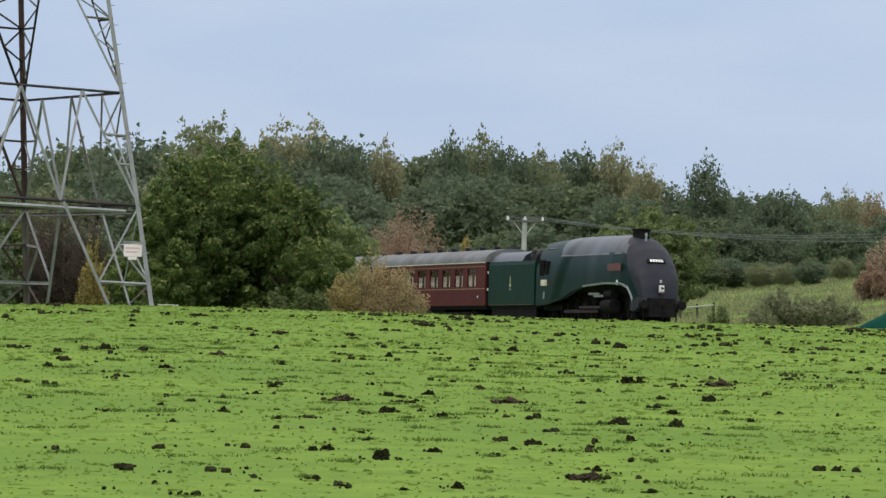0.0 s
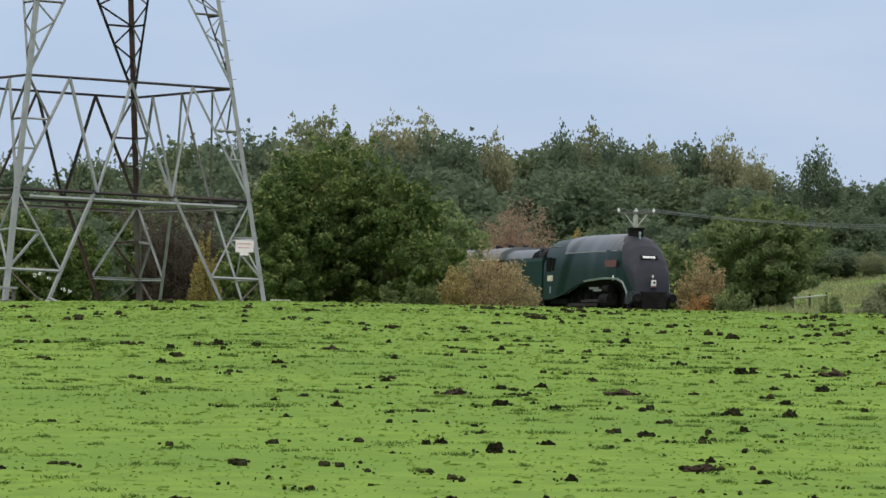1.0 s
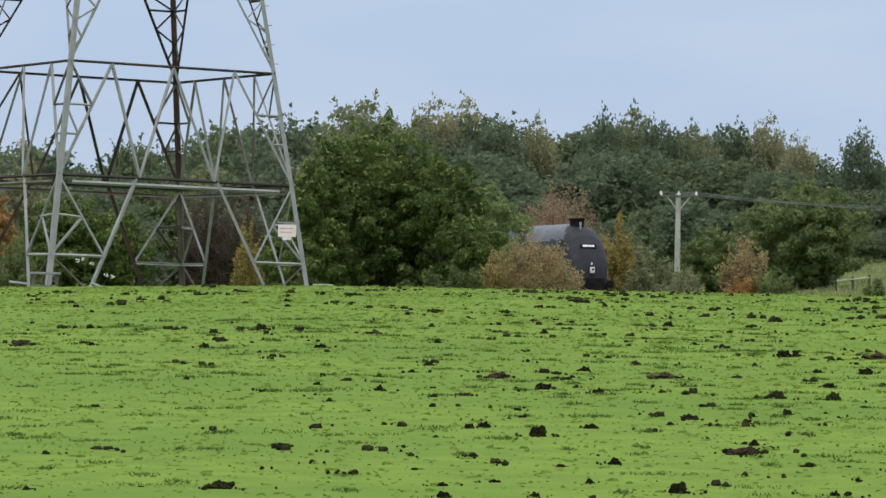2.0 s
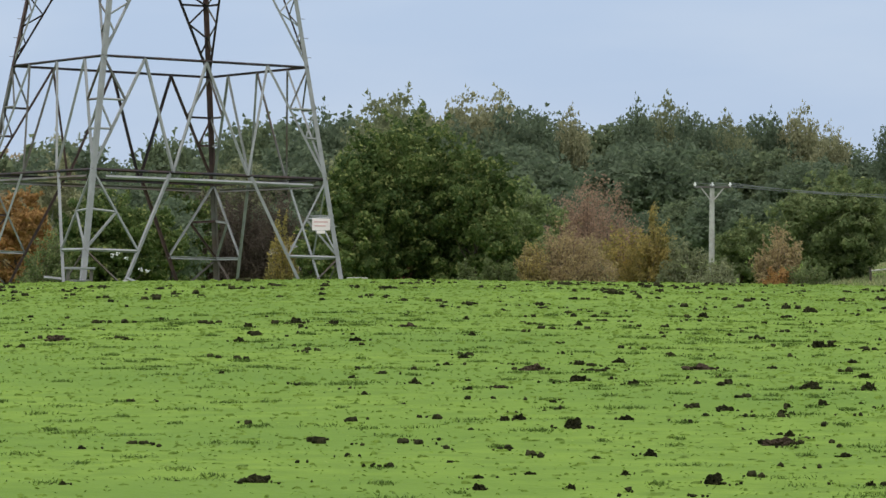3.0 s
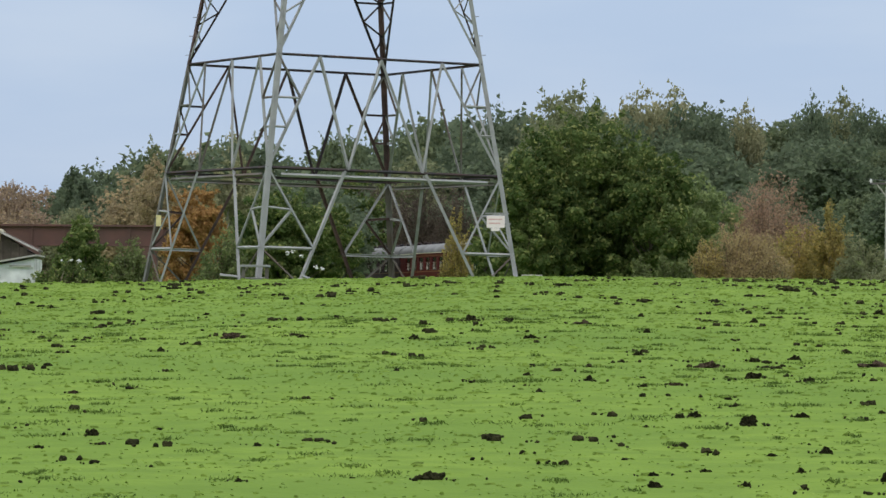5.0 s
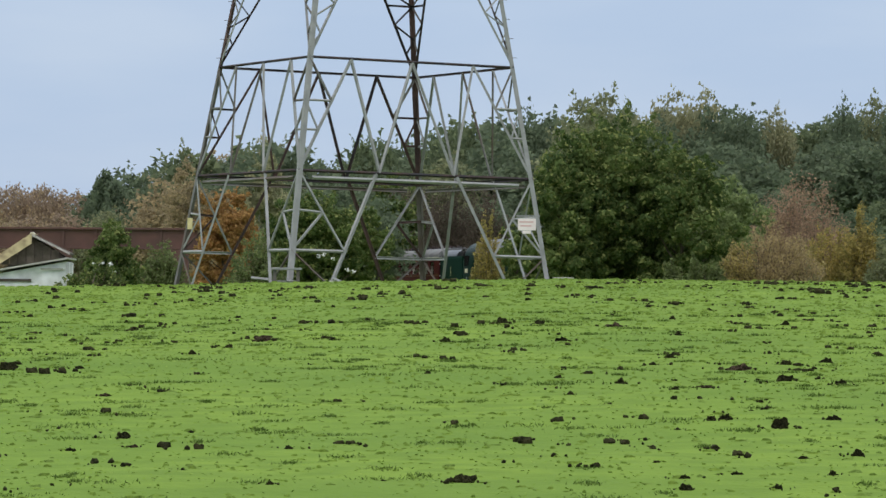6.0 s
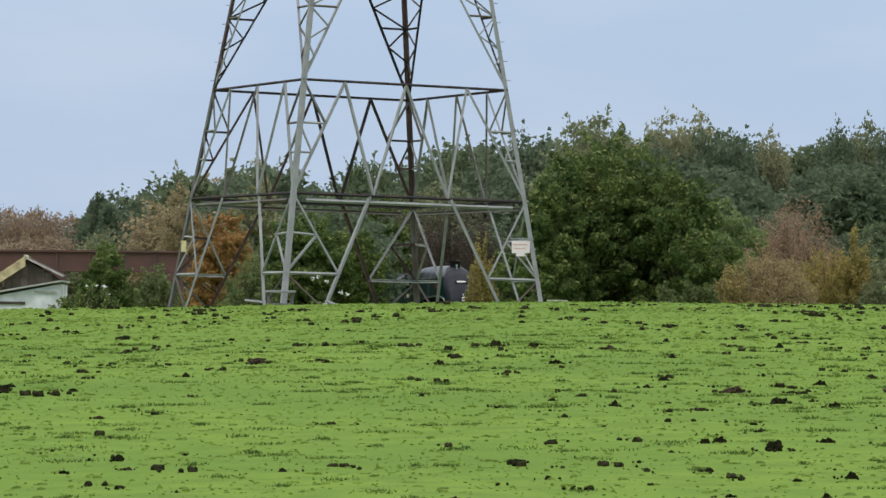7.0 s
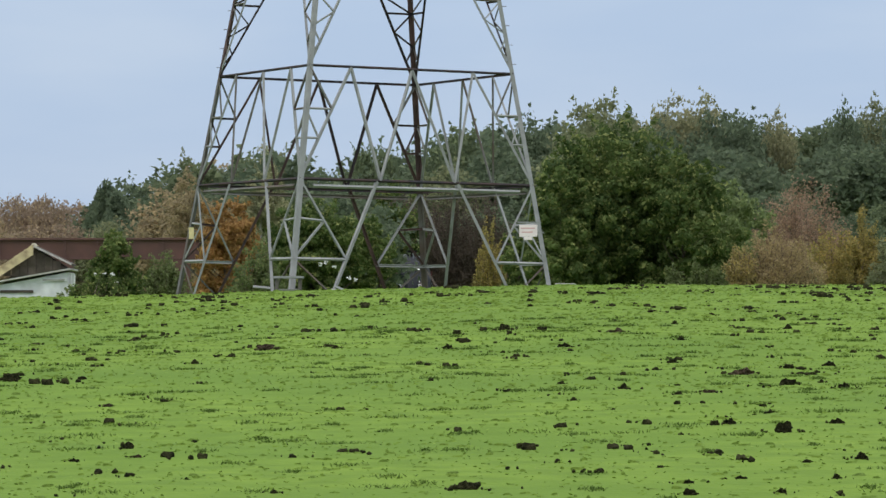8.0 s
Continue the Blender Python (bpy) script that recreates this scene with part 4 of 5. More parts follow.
def locomotive():
    loco = thing("steam_locomotive", "streamlined dark green steam locomotive with sloping grey front", "locomotive")
    ys = np.arange(FRONT, -12.21, -0.045)
    k = 61

    def profile(y):
        w, zt, zb = np.interp(y, WIDE_Y, WIDE_W), np.interp(y, NOSE_Y, NOSE_Z), np.interp(y, SKIRT_Y, SKIRT_Z)
        zs = min(2.15, zt - 0.28)
        zs = max(zs, zb + 0.02)
        row = []
        for i in range(k):
            t = i / (k - 1) * 2 - 1
            s = abs(t)
            if s > 0.62:
                q = (s - 0.62) / 0.38
                px, pz = w, zs + (zb - zs) * q
            else:
                a = s / 0.62 * math.pi / 2
                px, pz = w * math.sin(a) ** 0.80, zs + (zt - zs) * max(0, math.cos(a)) ** 0.78
            # the casing is slimmer than the cab and meets it in a raked flare
            px -= 0.15 * min(1.0, px / w) * float(smooth(0.0, 1.0, (y + 10.1 - (pz - 1.8) * 0.65))) * float(smooth(4.6, 6.4, -y))
            row.append((math.copysign(px, t) if t else 0.0, y, pz))
        return row

    def skin(y, z):
        """The half width of the casing at one place."""
        row = sorted((p[2], p[0]) for p in profile(y) if p[0] > 0)
        return float(np.interp(z, [p[0] for p in row], [p[1] for p in row]))

    grid = [profile(float(y)) for y in ys]
    sets = {"nose": [], "flank": [], "casing_top": [], "cab_side": []}
    for a in range(len(grid) - 1):
        for i in range(k - 1):
            q = [(a, i), (a, i + 1), (a + 1, i + 1), (a + 1, i)]
            z = sum(grid[r][c][2] for r, c in q) / 4
            y = sum(grid[r][c][1] for r, c in q) / 4
            if y > (-2.1 + (3.6 - z) * 0.68 if z < 3.6 else -2.1 - (z - 3.6) * 1.8):
                sets["nose"].append(q)
            elif z > 3.28 and y > -9.9 + (4.1 - z) * 0.7:
                sets["casing_top"].append(q)
            elif y < -10.1:
                sets["cab_side"].append(q)
            else:
                sets["flank"].append(q)
    for name, mat, label in (("nose", LOCO_GREY, "dark grey sloping front"), ("flank", LOCO_GREEN, "dark green boiler casing"),
                             ("casing_top", CASING_TOP, "top of the casing, sky sheen painted in as grey"), ("cab_side", LOCO_GREEN, "dark green cab")):
        bm = bmesh.new()
        made = {}
        for q in sets[name]:
            for p in q:
                if p not in made:
                    made[p] = bm.verts.new(grid[p[0]][p[1]])
            bm.faces.new([made[p] for p in q])
        part(name, bm, mat, loco, label, smooth=True)
    front = bmesh.new()
    front.faces.new([front.verts.new(p) for p in grid[0]])
    part("front_plate", front, LOCO_GREY, loco)
    rear = bmesh.new()
    add_box(rear, -1.28, 1.28, -12.1, -12.05, 1.06, 3.2)
    part("cab_back", rear, BLACK, loco)
    # valance edge painted pale as a highlight, seam between top and flank
    for s in (-1, 1):
        edge = bmesh.new()
        pts = [Vector((s * (np.interp(y, WIDE_Y, WIDE_W) + 0.02), y, float(np.interp(y, SKIRT_Y, SKIRT_Z)))) for y in np.arange(-0.85, -12.0, -0.25)]
        secs = []
        for p in pts:
            secs.append([(p.x - 0.05, p.y, p.z - 0.03), (p.x + 0.05 * s + 0.0, p.y, p.z - 0.03), (p.x + 0.06 * s, p.y, p.z + 0.05), (p.x - 0.05, p.y, p.z + 0.06)])
        part("running_board", loft(edge, secs[:22], close=True), BRIGHT, loco, "pale edge of the valance, a painted highlight")
        dark = loft(bmesh.new(), secs[21:], close=True)
        part("running_board", dark, LOCO_GREEN, loco)
        side = [(min(profile(float(y)), key=lambda p: abs(p[2] - 3.28) - p[0] * 0.001)[0], float(y)) for y in np.linspace(-2.4, -9.3, 14)]
        seam = loft(bmesh.new(), [[(s * (w - 0.03), y, 3.26), (s * (w + 0.02), y, 3.26), (s * (w + 0.015), y, 3.295), (s * (w - 0.04), y, 3.295)] for w, y in side], close=True)
        part("handrail", seam, STEEL, loco)
    for s in (-1, 1):
        strip = [[(s * (skin(float(y), 3.62) + a), float(y), 3.62 + b) for a, b in ((-0.03, 0.0), (0.025, 0.0), (0.025, 0.03), (-0.03, 0.03))] for y in np.linspace(-12.1, -10.4, 6)]
        part("rain_strip", loft(bmesh.new(), strip, close=True), BRIGHT, loco, "pale rain strip over the cab")
    # chimney with a lipped rim, whistle, dome cover
    ch = bmesh.new()
    outline = [(0.40, 3.86), (0.37, 4.02), (0.37, 4.24), (0.42, 4.32), (0.42, 4.38), (0.33, 4.38), (0.30, 4.1)]
    secs = [[(r * 0.95 * math.cos(2 * math.pi * i / 24), -2.75 + r * 1.25 * math.sin(2 * math.pi * i / 24), z) for i in range(24)] for r, z in outline]
    part("chimney", loft(ch, secs, close=True), BLACK, loco, "black double chimney", smooth=True)
    wh = add_rod(bmesh.new(), (0.05, -2.05, 3.74), (0.05, -2.05, 4.08), 0.06, 0.045)
    add_rod(wh, (0.05, -2.05, 4.06), (0.05, -2.05, 4.18), 0.075, 0.06)
    part("whistle", wh, BRIGHT, loco, "bright whistle")
    # plates
    for nm, x, y0, y1, z0, z1, mat, lab in (("nameplate", skin(-2.6, 2.68) + 0.012, -3.4, -1.85, 2.52, 2.84, NAME_RED, "red nameplate"),
                                            ("cab_plate", 1.337, -11.5, -10.75, 1.95, 2.22, CREAM, "yellowed panel of lining and numerals"),
                                            ("builders_plate", 1.337, -11.15, -11.0, 1.35, 1.68, BRIGHT, "")):
        for s in (-1, 1):
            a, b = sorted((s * x, s * (x + 0.03)))
            part(nm, box(a, b, y0, y1, z0, z1, 0.006), mat, loco, lab)
    for s in (-1, 1):
        a, b = sorted((s * 1.25, s * 1.345))
        part("cab_window", box(a, b, -11.75, -11.15, 2.40, 3.10, 0.02), DARK_IN, loco, "dark cab side window")
        a, b = sorted((s * 1.25, s * 1.342))
        part("cab_window", box(a, b, -11.02, -10.62, 2.45, 3.05, 0.02), DARK_IN, loco, "dark cab side window")
        a, b = sorted((s * 1.05, s * 1.12))
        part("electrification_plate", box(min(s * 1.255, s * 1.285), max(s * 1.255, s * 1.285), -2.35, -2.2, 1.9, 2.12), WHITE, loco, "small white plate")
    # smokebox number: plain bars on a dark plate that lies on the slope
    tilt = Matrix.Translation((0, -0.945, 2.95)) @ Euler((radians(36), 0, 0)).to_matrix().to_4x4()
    plate = part("number_plate", box(-0.42, 0.42, -0.06, 0.03, -0.11, 0.11, 0.01), BLACK, loco)
    plate.matrix_basis = tilt
    bars = bmesh.new()
    for q in range(5):
        add_box(bars, -0.30 + q * 0.125, -0.20 + q * 0.125, 0.031, 0.037, -0.065, 0.065)
    digits = part("numeral_bars", bars, WHITE, plate, "white raised numerals as bars")
    # lamp, lamp irons, bufferbeam, buffers, coupling
    lamp = part("headlamp", box(-0.10, 0.10, 0.0, 0.18, 1.62, 1.90, 0.03), WHITE, loco, "white headlamp with a red edge")
    part("lens", add_rod(bmesh.new(), (0, 0.17, 1.78), (0, 0.21, 1.78), 0.055, sides=14), BLACK, lamp)
    part("lamp_handle", add_rod(bmesh.new(), (-0.06, 0.09, 1.93), (0.06, 0.09, 1.93), 0.015, sides=6), NAME_RED, lamp)
    part("lamp_base", box(-0.11, 0.11, 0.0, 0.18, 1.55, 1.615, 0.01), NAME_RED, lamp)
    part("lamp_iron", box(-0.03, 0.03, -0.05, 0.02, 2.02, 2.14), WHITE, loco)
    part("step_bar", box(-0.30, 0.30, 0.02, 0.10, 1.30, 1.35, 0.01), BRIGHT, loco, "pale step bar")
    part("bufferbeam", box(-1.02, 1.02, -0.16, 0.04, 0.92, 1.28, 0.03), LOCO_GREY, loco, "grey bufferbeam")
    for s in (-1, 1):
        b = add_rod(bmesh.new(), (s * 0.87, -0.15, 1.06), (s * 0.87, 0.22, 1.06), 0.14, 0.11, 14)
        add_rod(b, (s * 0.87, 0.22, 1.06), (s * 0.87, 0.38, 1.06), 0.07, sides=12)
        add_rod(b, (s * 0.87, 0.36, 1.06), (s * 0.87, 0.40, 1.06), 0.20, 0.18, 18)
        part("buffer", b, BLACK, loco)
        fair = loft(bmesh.new(), [[(s * 0.66, y, z0), (s * w, y, z0), (s * w, y, z1), (s * 0.66, y, z1)] for y, w, z0, z1 in
                                  ((0.03, 0.86, 0.95, 1.30), (-0.3, 0.98, 0.85, 1.38), (-0.55, 1.06, 0.76, 1.32), (-0.75, 1.10, 0.82, 1.10))], close=True)
        part("fairing", fair, LOCO_GREY, loco, "grey curved fairing behind the buffer")
        cyl = add_rod(bmesh.new(), (s * 1.08, -4.0, 1.0), (s * 1.08, -2.9, 1.0), 0.30, sides=16)
        part("cylinder", cyl, BLACK, loco)
        part("steam_chest", add_rod(bmesh.new(), (s * 1.08, -3.9, 1.5), (s * 1.08, -3.0, 1.5), 0.2, sides=14), BLACK, loco)
        rod = box(s * 1.0 - 0.03, s * 1.0 + 0.03, -9.3, -5.1, 0.72, 0.86, 0.01)
        part("coupling_rod", rod, DARK_STEEL, loco)
        rod2 = box(s * 1.08 - 0.03, s * 1.08 + 0.03, -7.2, -4.0, 0.90, 1.02, 0.01)
        part("connecting_rod", rod2, DARK_STEEL, loco)
        for q, (y, z) in enumerate(((-4.6, 1.45), (-5.2, 1.55))):
            part("slide_bar", box(s * 1.06 - 0.04, s * 1.06 + 0.04, y - 0.9, y + 0.3, z - 0.05, z + 0.05, 0.01), STEEL, loco)
        part("guard_iron", add_rod(bmesh.new(), (s * 0.75, -0.1, 0.95), (s * 0.75, 0.05, 0.12), 0.04, 0.03, 6), BLACK, loco)
    hook = add_rod(bmesh.new(), (0, 0.06, 1.02), (0, 0.38, 0.98), 0.05, sides=8)
    add_rod(hook, (0, 0.34, 1.0), (0, 0.30, 0.42), 0.03, sides=6)
    part("coupling", hook, BLACK, loco)
    for x in (-0.30, 0.30):
        part("vacuum_pipe", add_rod(bmesh.new(), (x, 0.08, 1.2), (x, 0.12, 0.7), 0.035, sides=8), DARK_STEEL, loco)
    fr = bmesh.new()
    add_box(fr, -0.6, 0.6, -12.0, -0.1, 0.55, 1.35)
    add_box(fr, -1.0, 1.0, -12.0, -9.6, 0.85, 1.1)
    part("frames", fr, BLACK, loco)
    boiler = add_rod(bmesh.new(), (0, -11.9, 2.3), (0, -1.3, 2.1), 0.95, sides=20)
    part("boiler", boiler, BLACK, loco)
    for ob in loco.children:          # all that is carried by the front
        if ob.name.split(".")[0] in ("headlamp", "lamp_iron", "step_bar", "bufferbeam", "buffer", "fairing", "guard_iron", "coupling", "vacuum_pipe"):
            ob.location.y += FRONT
    sets_ = [wheelset(loco, y, r, sp) for y, r, sp in ((-1.6, 0.48, 10), (-3.4, 0.48, 10), (-5.1, 1.01, 20), (-7.2, 1.01, 20), (-9.3, 1.01, 20), (-11.3, 0.56, 10))]
    return loco, sets_


def tender():
    t = thing("tender", "dark green locomotive tender with small cream crest and coal", "tender")
    L = 6.35
    sec = lambda y: [(-1.31, y, 1.08), (-1.31, y, 2.95), (-1.27, y, 3.12), (1.27, y, 3.12), (1.31, y, 2.95), (1.31, y, 1.08)]
    part("tank", loft(bmesh.new(), [sec(-0.15), sec(-L)], close=True), TENDER_GREEN, t, "smooth dark green side sheets", smooth=False)
    top = lambda y: [(-1.26, y, 3.125), (-1.12, y, 3.38), (-0.75, y, 3.58), (0.75, y, 3.58), (1.12, y, 3.38), (1.26, y, 3.125)]
    part("top_plating", loft(bmesh.new(), [top(-1.9), top(-L)], close=True), CASING_TOP, t, "grey curved top plating", smooth=True)
    fair = loft(bmesh.new(), [top(-0.15), top(-0.75)], close=True)
    part("cab_fairing", fair, BLACK, t, "black bulkhead behind the cab")
    coal = bmesh.new()
    rng = random.Random(3)
    for q in range(60):
        bmesh.ops.create_icosphere(coal, subdivisions=1, radius=rng.uniform(0.09, 0.2), matrix=Matrix.Translation(
            (rng.uniform(-0.9, 0.9), rng.uniform(-1.9, -0.75), 3.15 + rng.uniform(0, 0.4))))
    part("coal", coal, COAL, t, "heap of black coal")
    for s in (-1, 1):
        x = s * 1.312
        em = bmesh.new()
        add_rod(em, (x, -3.35, 2.02), (x + s * 0.012, -3.35, 2.02), 0.10, sides=18)
        add_box(em, min(x, x + s * 0.012), max(x, x + s * 0.012), -3.39, -3.31, 2.16, 2.42)
        add_box(em, min(x, x + s * 0.012), max(x, x + s * 0.012), -3.47, -3.23, 1.80, 1.85)
        part("crest", em, PALE_CREST, t, "small faded cream crest")
        for z in (1.10,):
            part("lining", box(min(x, x + s * 0.006), max(x, x + s * 0.006), -L + 0.15, -0.3, z, z + 0.014), LINING, t)
        for z in (1.9, 2.7):
            part("handrail", add_rod(bmesh.new(), (x + s * 0.05, -L + 0.05, z), (x + s * 0.05, -L + 0.05, z - 0.12), 0.025, sides=6), WHITE, t)
    fr = bmesh.new()
    for s in (-1, 1):
        add_box(fr, s * 1.12 - 0.03, s * 1.12 + 0.03, -L + 0.1, -0.2, 0.45, 1.08)
    add_box(fr, -1.2, 1.2, -L, -0.1, 0.95, 1.08)
    part("frames", fr, BLACK, t)
    sets_ = [wheelset(t, y, 0.63, 12) for y in (-0.95, -2.4, -3.85, -5.3)]
    return t, sets_


def coach(label, paint=None):
    c = thing("railway_coach", label, "railway coach")
    L, W = 17.3, 1.39
    paint = paint or MAROON
    n, pitch, first = 8, 1.86, -1.95
    gaps = [(first - q * pitch - 0.62, first - q * pitch + 0.62) for q in range(n)]
    for s in (-1, 1):
        xa, xb = sorted((s * W, s * (W - 0.07)))
        part("lower_panel", box(xa, xb, -L, 0, 1.08, 1.98, 0.015), paint, c, "maroon body side")
        part("cantrail_panel", box(xa, xb, -L, 0, 2.83, 3.14, 0.015), paint, c)
        edges = [0.0] + [v for g in gaps for v in (g[1], g[0])] + [-L]
        for a, b in zip(edges[::2], edges[1::2]):
            part("pillar", box(xa, xb, b, a, 1.983, 2.827), paint, c)
        for g0, g1 in gaps:
            gx = s * (W - 0.045)
            w = part("window", box(gx - 0.006, gx + 0.006, g0, g1, 1.99, 2.82), GLASS, c)
            w.visible_shadow = False
            fx0, fx1 = sorted((s * (W - 0.03), s * (W + 0.006)))
            fr = bmesh.new()
            add_box(fr, fx0, fx1, g0, g1, 2.50, 2.54)
            add_box(fr, fx0, fx1, g0 - 0.03, g0 + 0.02, 1.97, 2.84)
            add_box(fr, fx0, fx1, g1 - 0.02, g1 + 0.03, 1.97, 2.84)
            part("window_frame", fr, paint, w)
            cu = bmesh.new()
            cx = s * (W - 0.085)
            for q0, q1 in ((g0 + 0.02, g0 + 0.44), (g1 - 0.38, g1 - 0.02)):
                for q in range(4):
                    a = q0 + (q1 - q0) * q / 4
                    add_box(cu, cx - 0.015 - 0.012 * (q % 2), cx + 0.015 - 0.012 * (q % 2), a, a + (q1 - q0) / 4, 2.0, 2.52)
            part("curtain", cu, CURTAIN, w, "pale curtains")
        lx0, lx1 = sorted((s * W, s * (W + 0.008)))
        part("lining", box(lx0, lx1, -L + 0.05, -0.05, 1.86, 1.90), LINING, c, "thin straw-coloured lining")
        part("lining", box(lx0, lx1, -L + 0.05, -0.05, 2.92, 2.95), LINING, c)
        part("gutter", box(min(s * W, s * (W + 0.04)), max(s * W, s * (W + 0.04)), -L, 0, 3.10, 3.15), CREAM, c, "pale gutter strip")
        part("step_board", box(min(s * 1.1, s * 1.42), max(s * 1.1, s * 1.42), -L + 1, -1, 0.72, 0.77), BLACK, c)
        dz = part("lettering_disc", add_rod(bmesh.new(), (s * W, -1.05, 1.5), (s * (W + 0.01), -1.05, 1.5), 0.06, sides=10), WHITE, c)
    inner = bmesh.new()
    add_box(inner, -1.0, 1.0, -L + 0.2, -0.2, 1.15, 3.05)
    part("compartments", inner, DARK_IN, c, "dark interior")
    for y0, y1 in ((-0.08, 0.0), (-L, -L + 0.08)):
        part("end_wall", box(-W + 0.07, W - 0.07, y0, y1, 1.08, 3.3), BLACK, c, "black coach end")
    for y0, y1 in ((0.0, 0.22), (-L - 0.22, -L)):
        gw = bmesh.new()
        for q in range(5):
            a = y0 + (y1 - y0) * q / 5
            g = 0.0 if q % 2 else 0.03
            add_box(gw, -0.48 - g, 0.48 + g, a, a + (y1 - y0) / 5, 1.15, 3.15 + g)
        part("gangway_bellows", gw, BLACK, c)
    roof = []
    for y in (0.03, -L - 0.03):
        roof.append([(W * 1.03 * math.cos(a) if abs(math.cos(a)) > 1e-6 else 0.0, y, 3.14 + 0.66 * math.sin(a) ** 0.85 if math.sin(a) > 0 else 3.14)
                     for a in np.linspace(0, math.pi, 19)])
    part("roof", loft(bmesh.new(), roof, close=True), ROOF_GREY, c, "grey curved roof", smooth=True)
    for s in (0.4, -0.4):
        for q in range(8):
            y = -1.2 - q * 2.1
            v = bmesh.new()
            add_rod(v, (s, y, 3.66), (s, y, 3.88), 0.13, 0.13, 10)
            add_rod(v, (s, y, 3.88), (s, y, 3.93), 0.20, 0.15, 10)
            part("roof_vent", v, DARK_STEEL, c)
    under = bmesh.new()
    add_box(under, -1.25, 1.25, -L + 0.1, -0.1, 0.92, 1.08)
    add_box(under, -1.1, 1.1, -10.6, -6.6, 0.45, 0.92, 0.03)
    part("underframe", under, BLACK, c)
    sets_ = []
    for b in (-2.9, -L + 2.9):
        bg = bmesh.new()
        for s in (-1, 1):
            add_box(bg, s * 1.0 - 0.06, s * 1.0 + 0.06, b - 1.7, b + 1.7, 0.42, 0.72, 0.03)
        add_box(bg, -0.9, 0.9, b - 0.3, b + 0.3, 0.5, 0.92)
        part("bogie_frame", bg, BLACK, c)
        sets_ += [wheelset(c, b - 1.25, 0.46, 8), wheelset(c, b + 1.25, 0.46, 8)]
    for y, s in ((0.0, 1), (-L, -1)):
        bf = bmesh.new()
        for x in (-0.87, 0.87):
            add_rod(bf, (x, y, 1.0), (x, y + s * 0.16, 1.0), 0.09, sides=10)
            add_rod(bf, (x, y + s * 0.16, 1.0), (x, y + s * 0.19, 1.0), 0.2, sides=14)
        part("buffers", bf, BLACK, c)
    return c, sets_


loco, loco_wheels = locomotive()
tend, tend_wheels = tender()
coach_a, coach_a_wheels = coach("maroon railway coach with grey roof, coupled to the tender")
coach_b, coach_b_wheels = coach("railway coach with grey roof at the train's tail, its paint dulled to brown as shade", DULL_MAROON)
# a tail lamp and pale roof boards on the last coach
part("tail_lamp", add_rod(bmesh.new(), (1.0, -17.3, 1.45), (1.0, -17.62, 1.45), 0.09, sides=10), WHITE, coach_b, "white tail lamp")
part("destination_board", box(1.40, 1.43, -16.6, -14.6, 3.17, 3.34, 0.01), WHITE, coach_b, "white roof board")
part("destination_board", box(1.40, 1.43, -3.4, -1.4, 3.17, 3.34, 0.01), WHITE, coach_b, "white roof board")
# added white sheet on the first coach: a painted reflection at its rear end
part("end_panel", box(0.2, 1.36, -17.335, -17.31, 2.3, 3.25, 0.01), WHITE, coach_a, "white sheet added for a bright reflection at the coach end")

# arc length along the line, counted from the depth of 120 m
LINE_Y = np.linspace(120, 420, 3001)
LINE_X = track_x(LINE_Y)
LINE_S = np.concatenate([[0], np.cumsum(np.hypot(np.diff(LINE_X), np.diff(LINE_Y)))])


def gone(t):
    """How far the front of the train has come along the line after t seconds; it backs away from the camera."""
    return 47.76 + 14.707 * t + 0.0495 * t * t


def on_line(s, length):
    """The pose of a vehicle whose front is at s and whose rear is further along."""
    a = Vector((np.interp(s, LINE_S, LINE_X), np.interp(s, LINE_S, LINE_Y), RAIL_Z))
    b = Vector((np.interp(s + length, LINE_S, LINE_X), np.interp(s + length, LINE_S, LINE_Y), RAIL_Z))
    d = (a - b).normalized()
    return Matrix.Translation(a) @ Euler((0, 0, math.atan2(-d.x, d.y))).to_matrix().to_4x4()


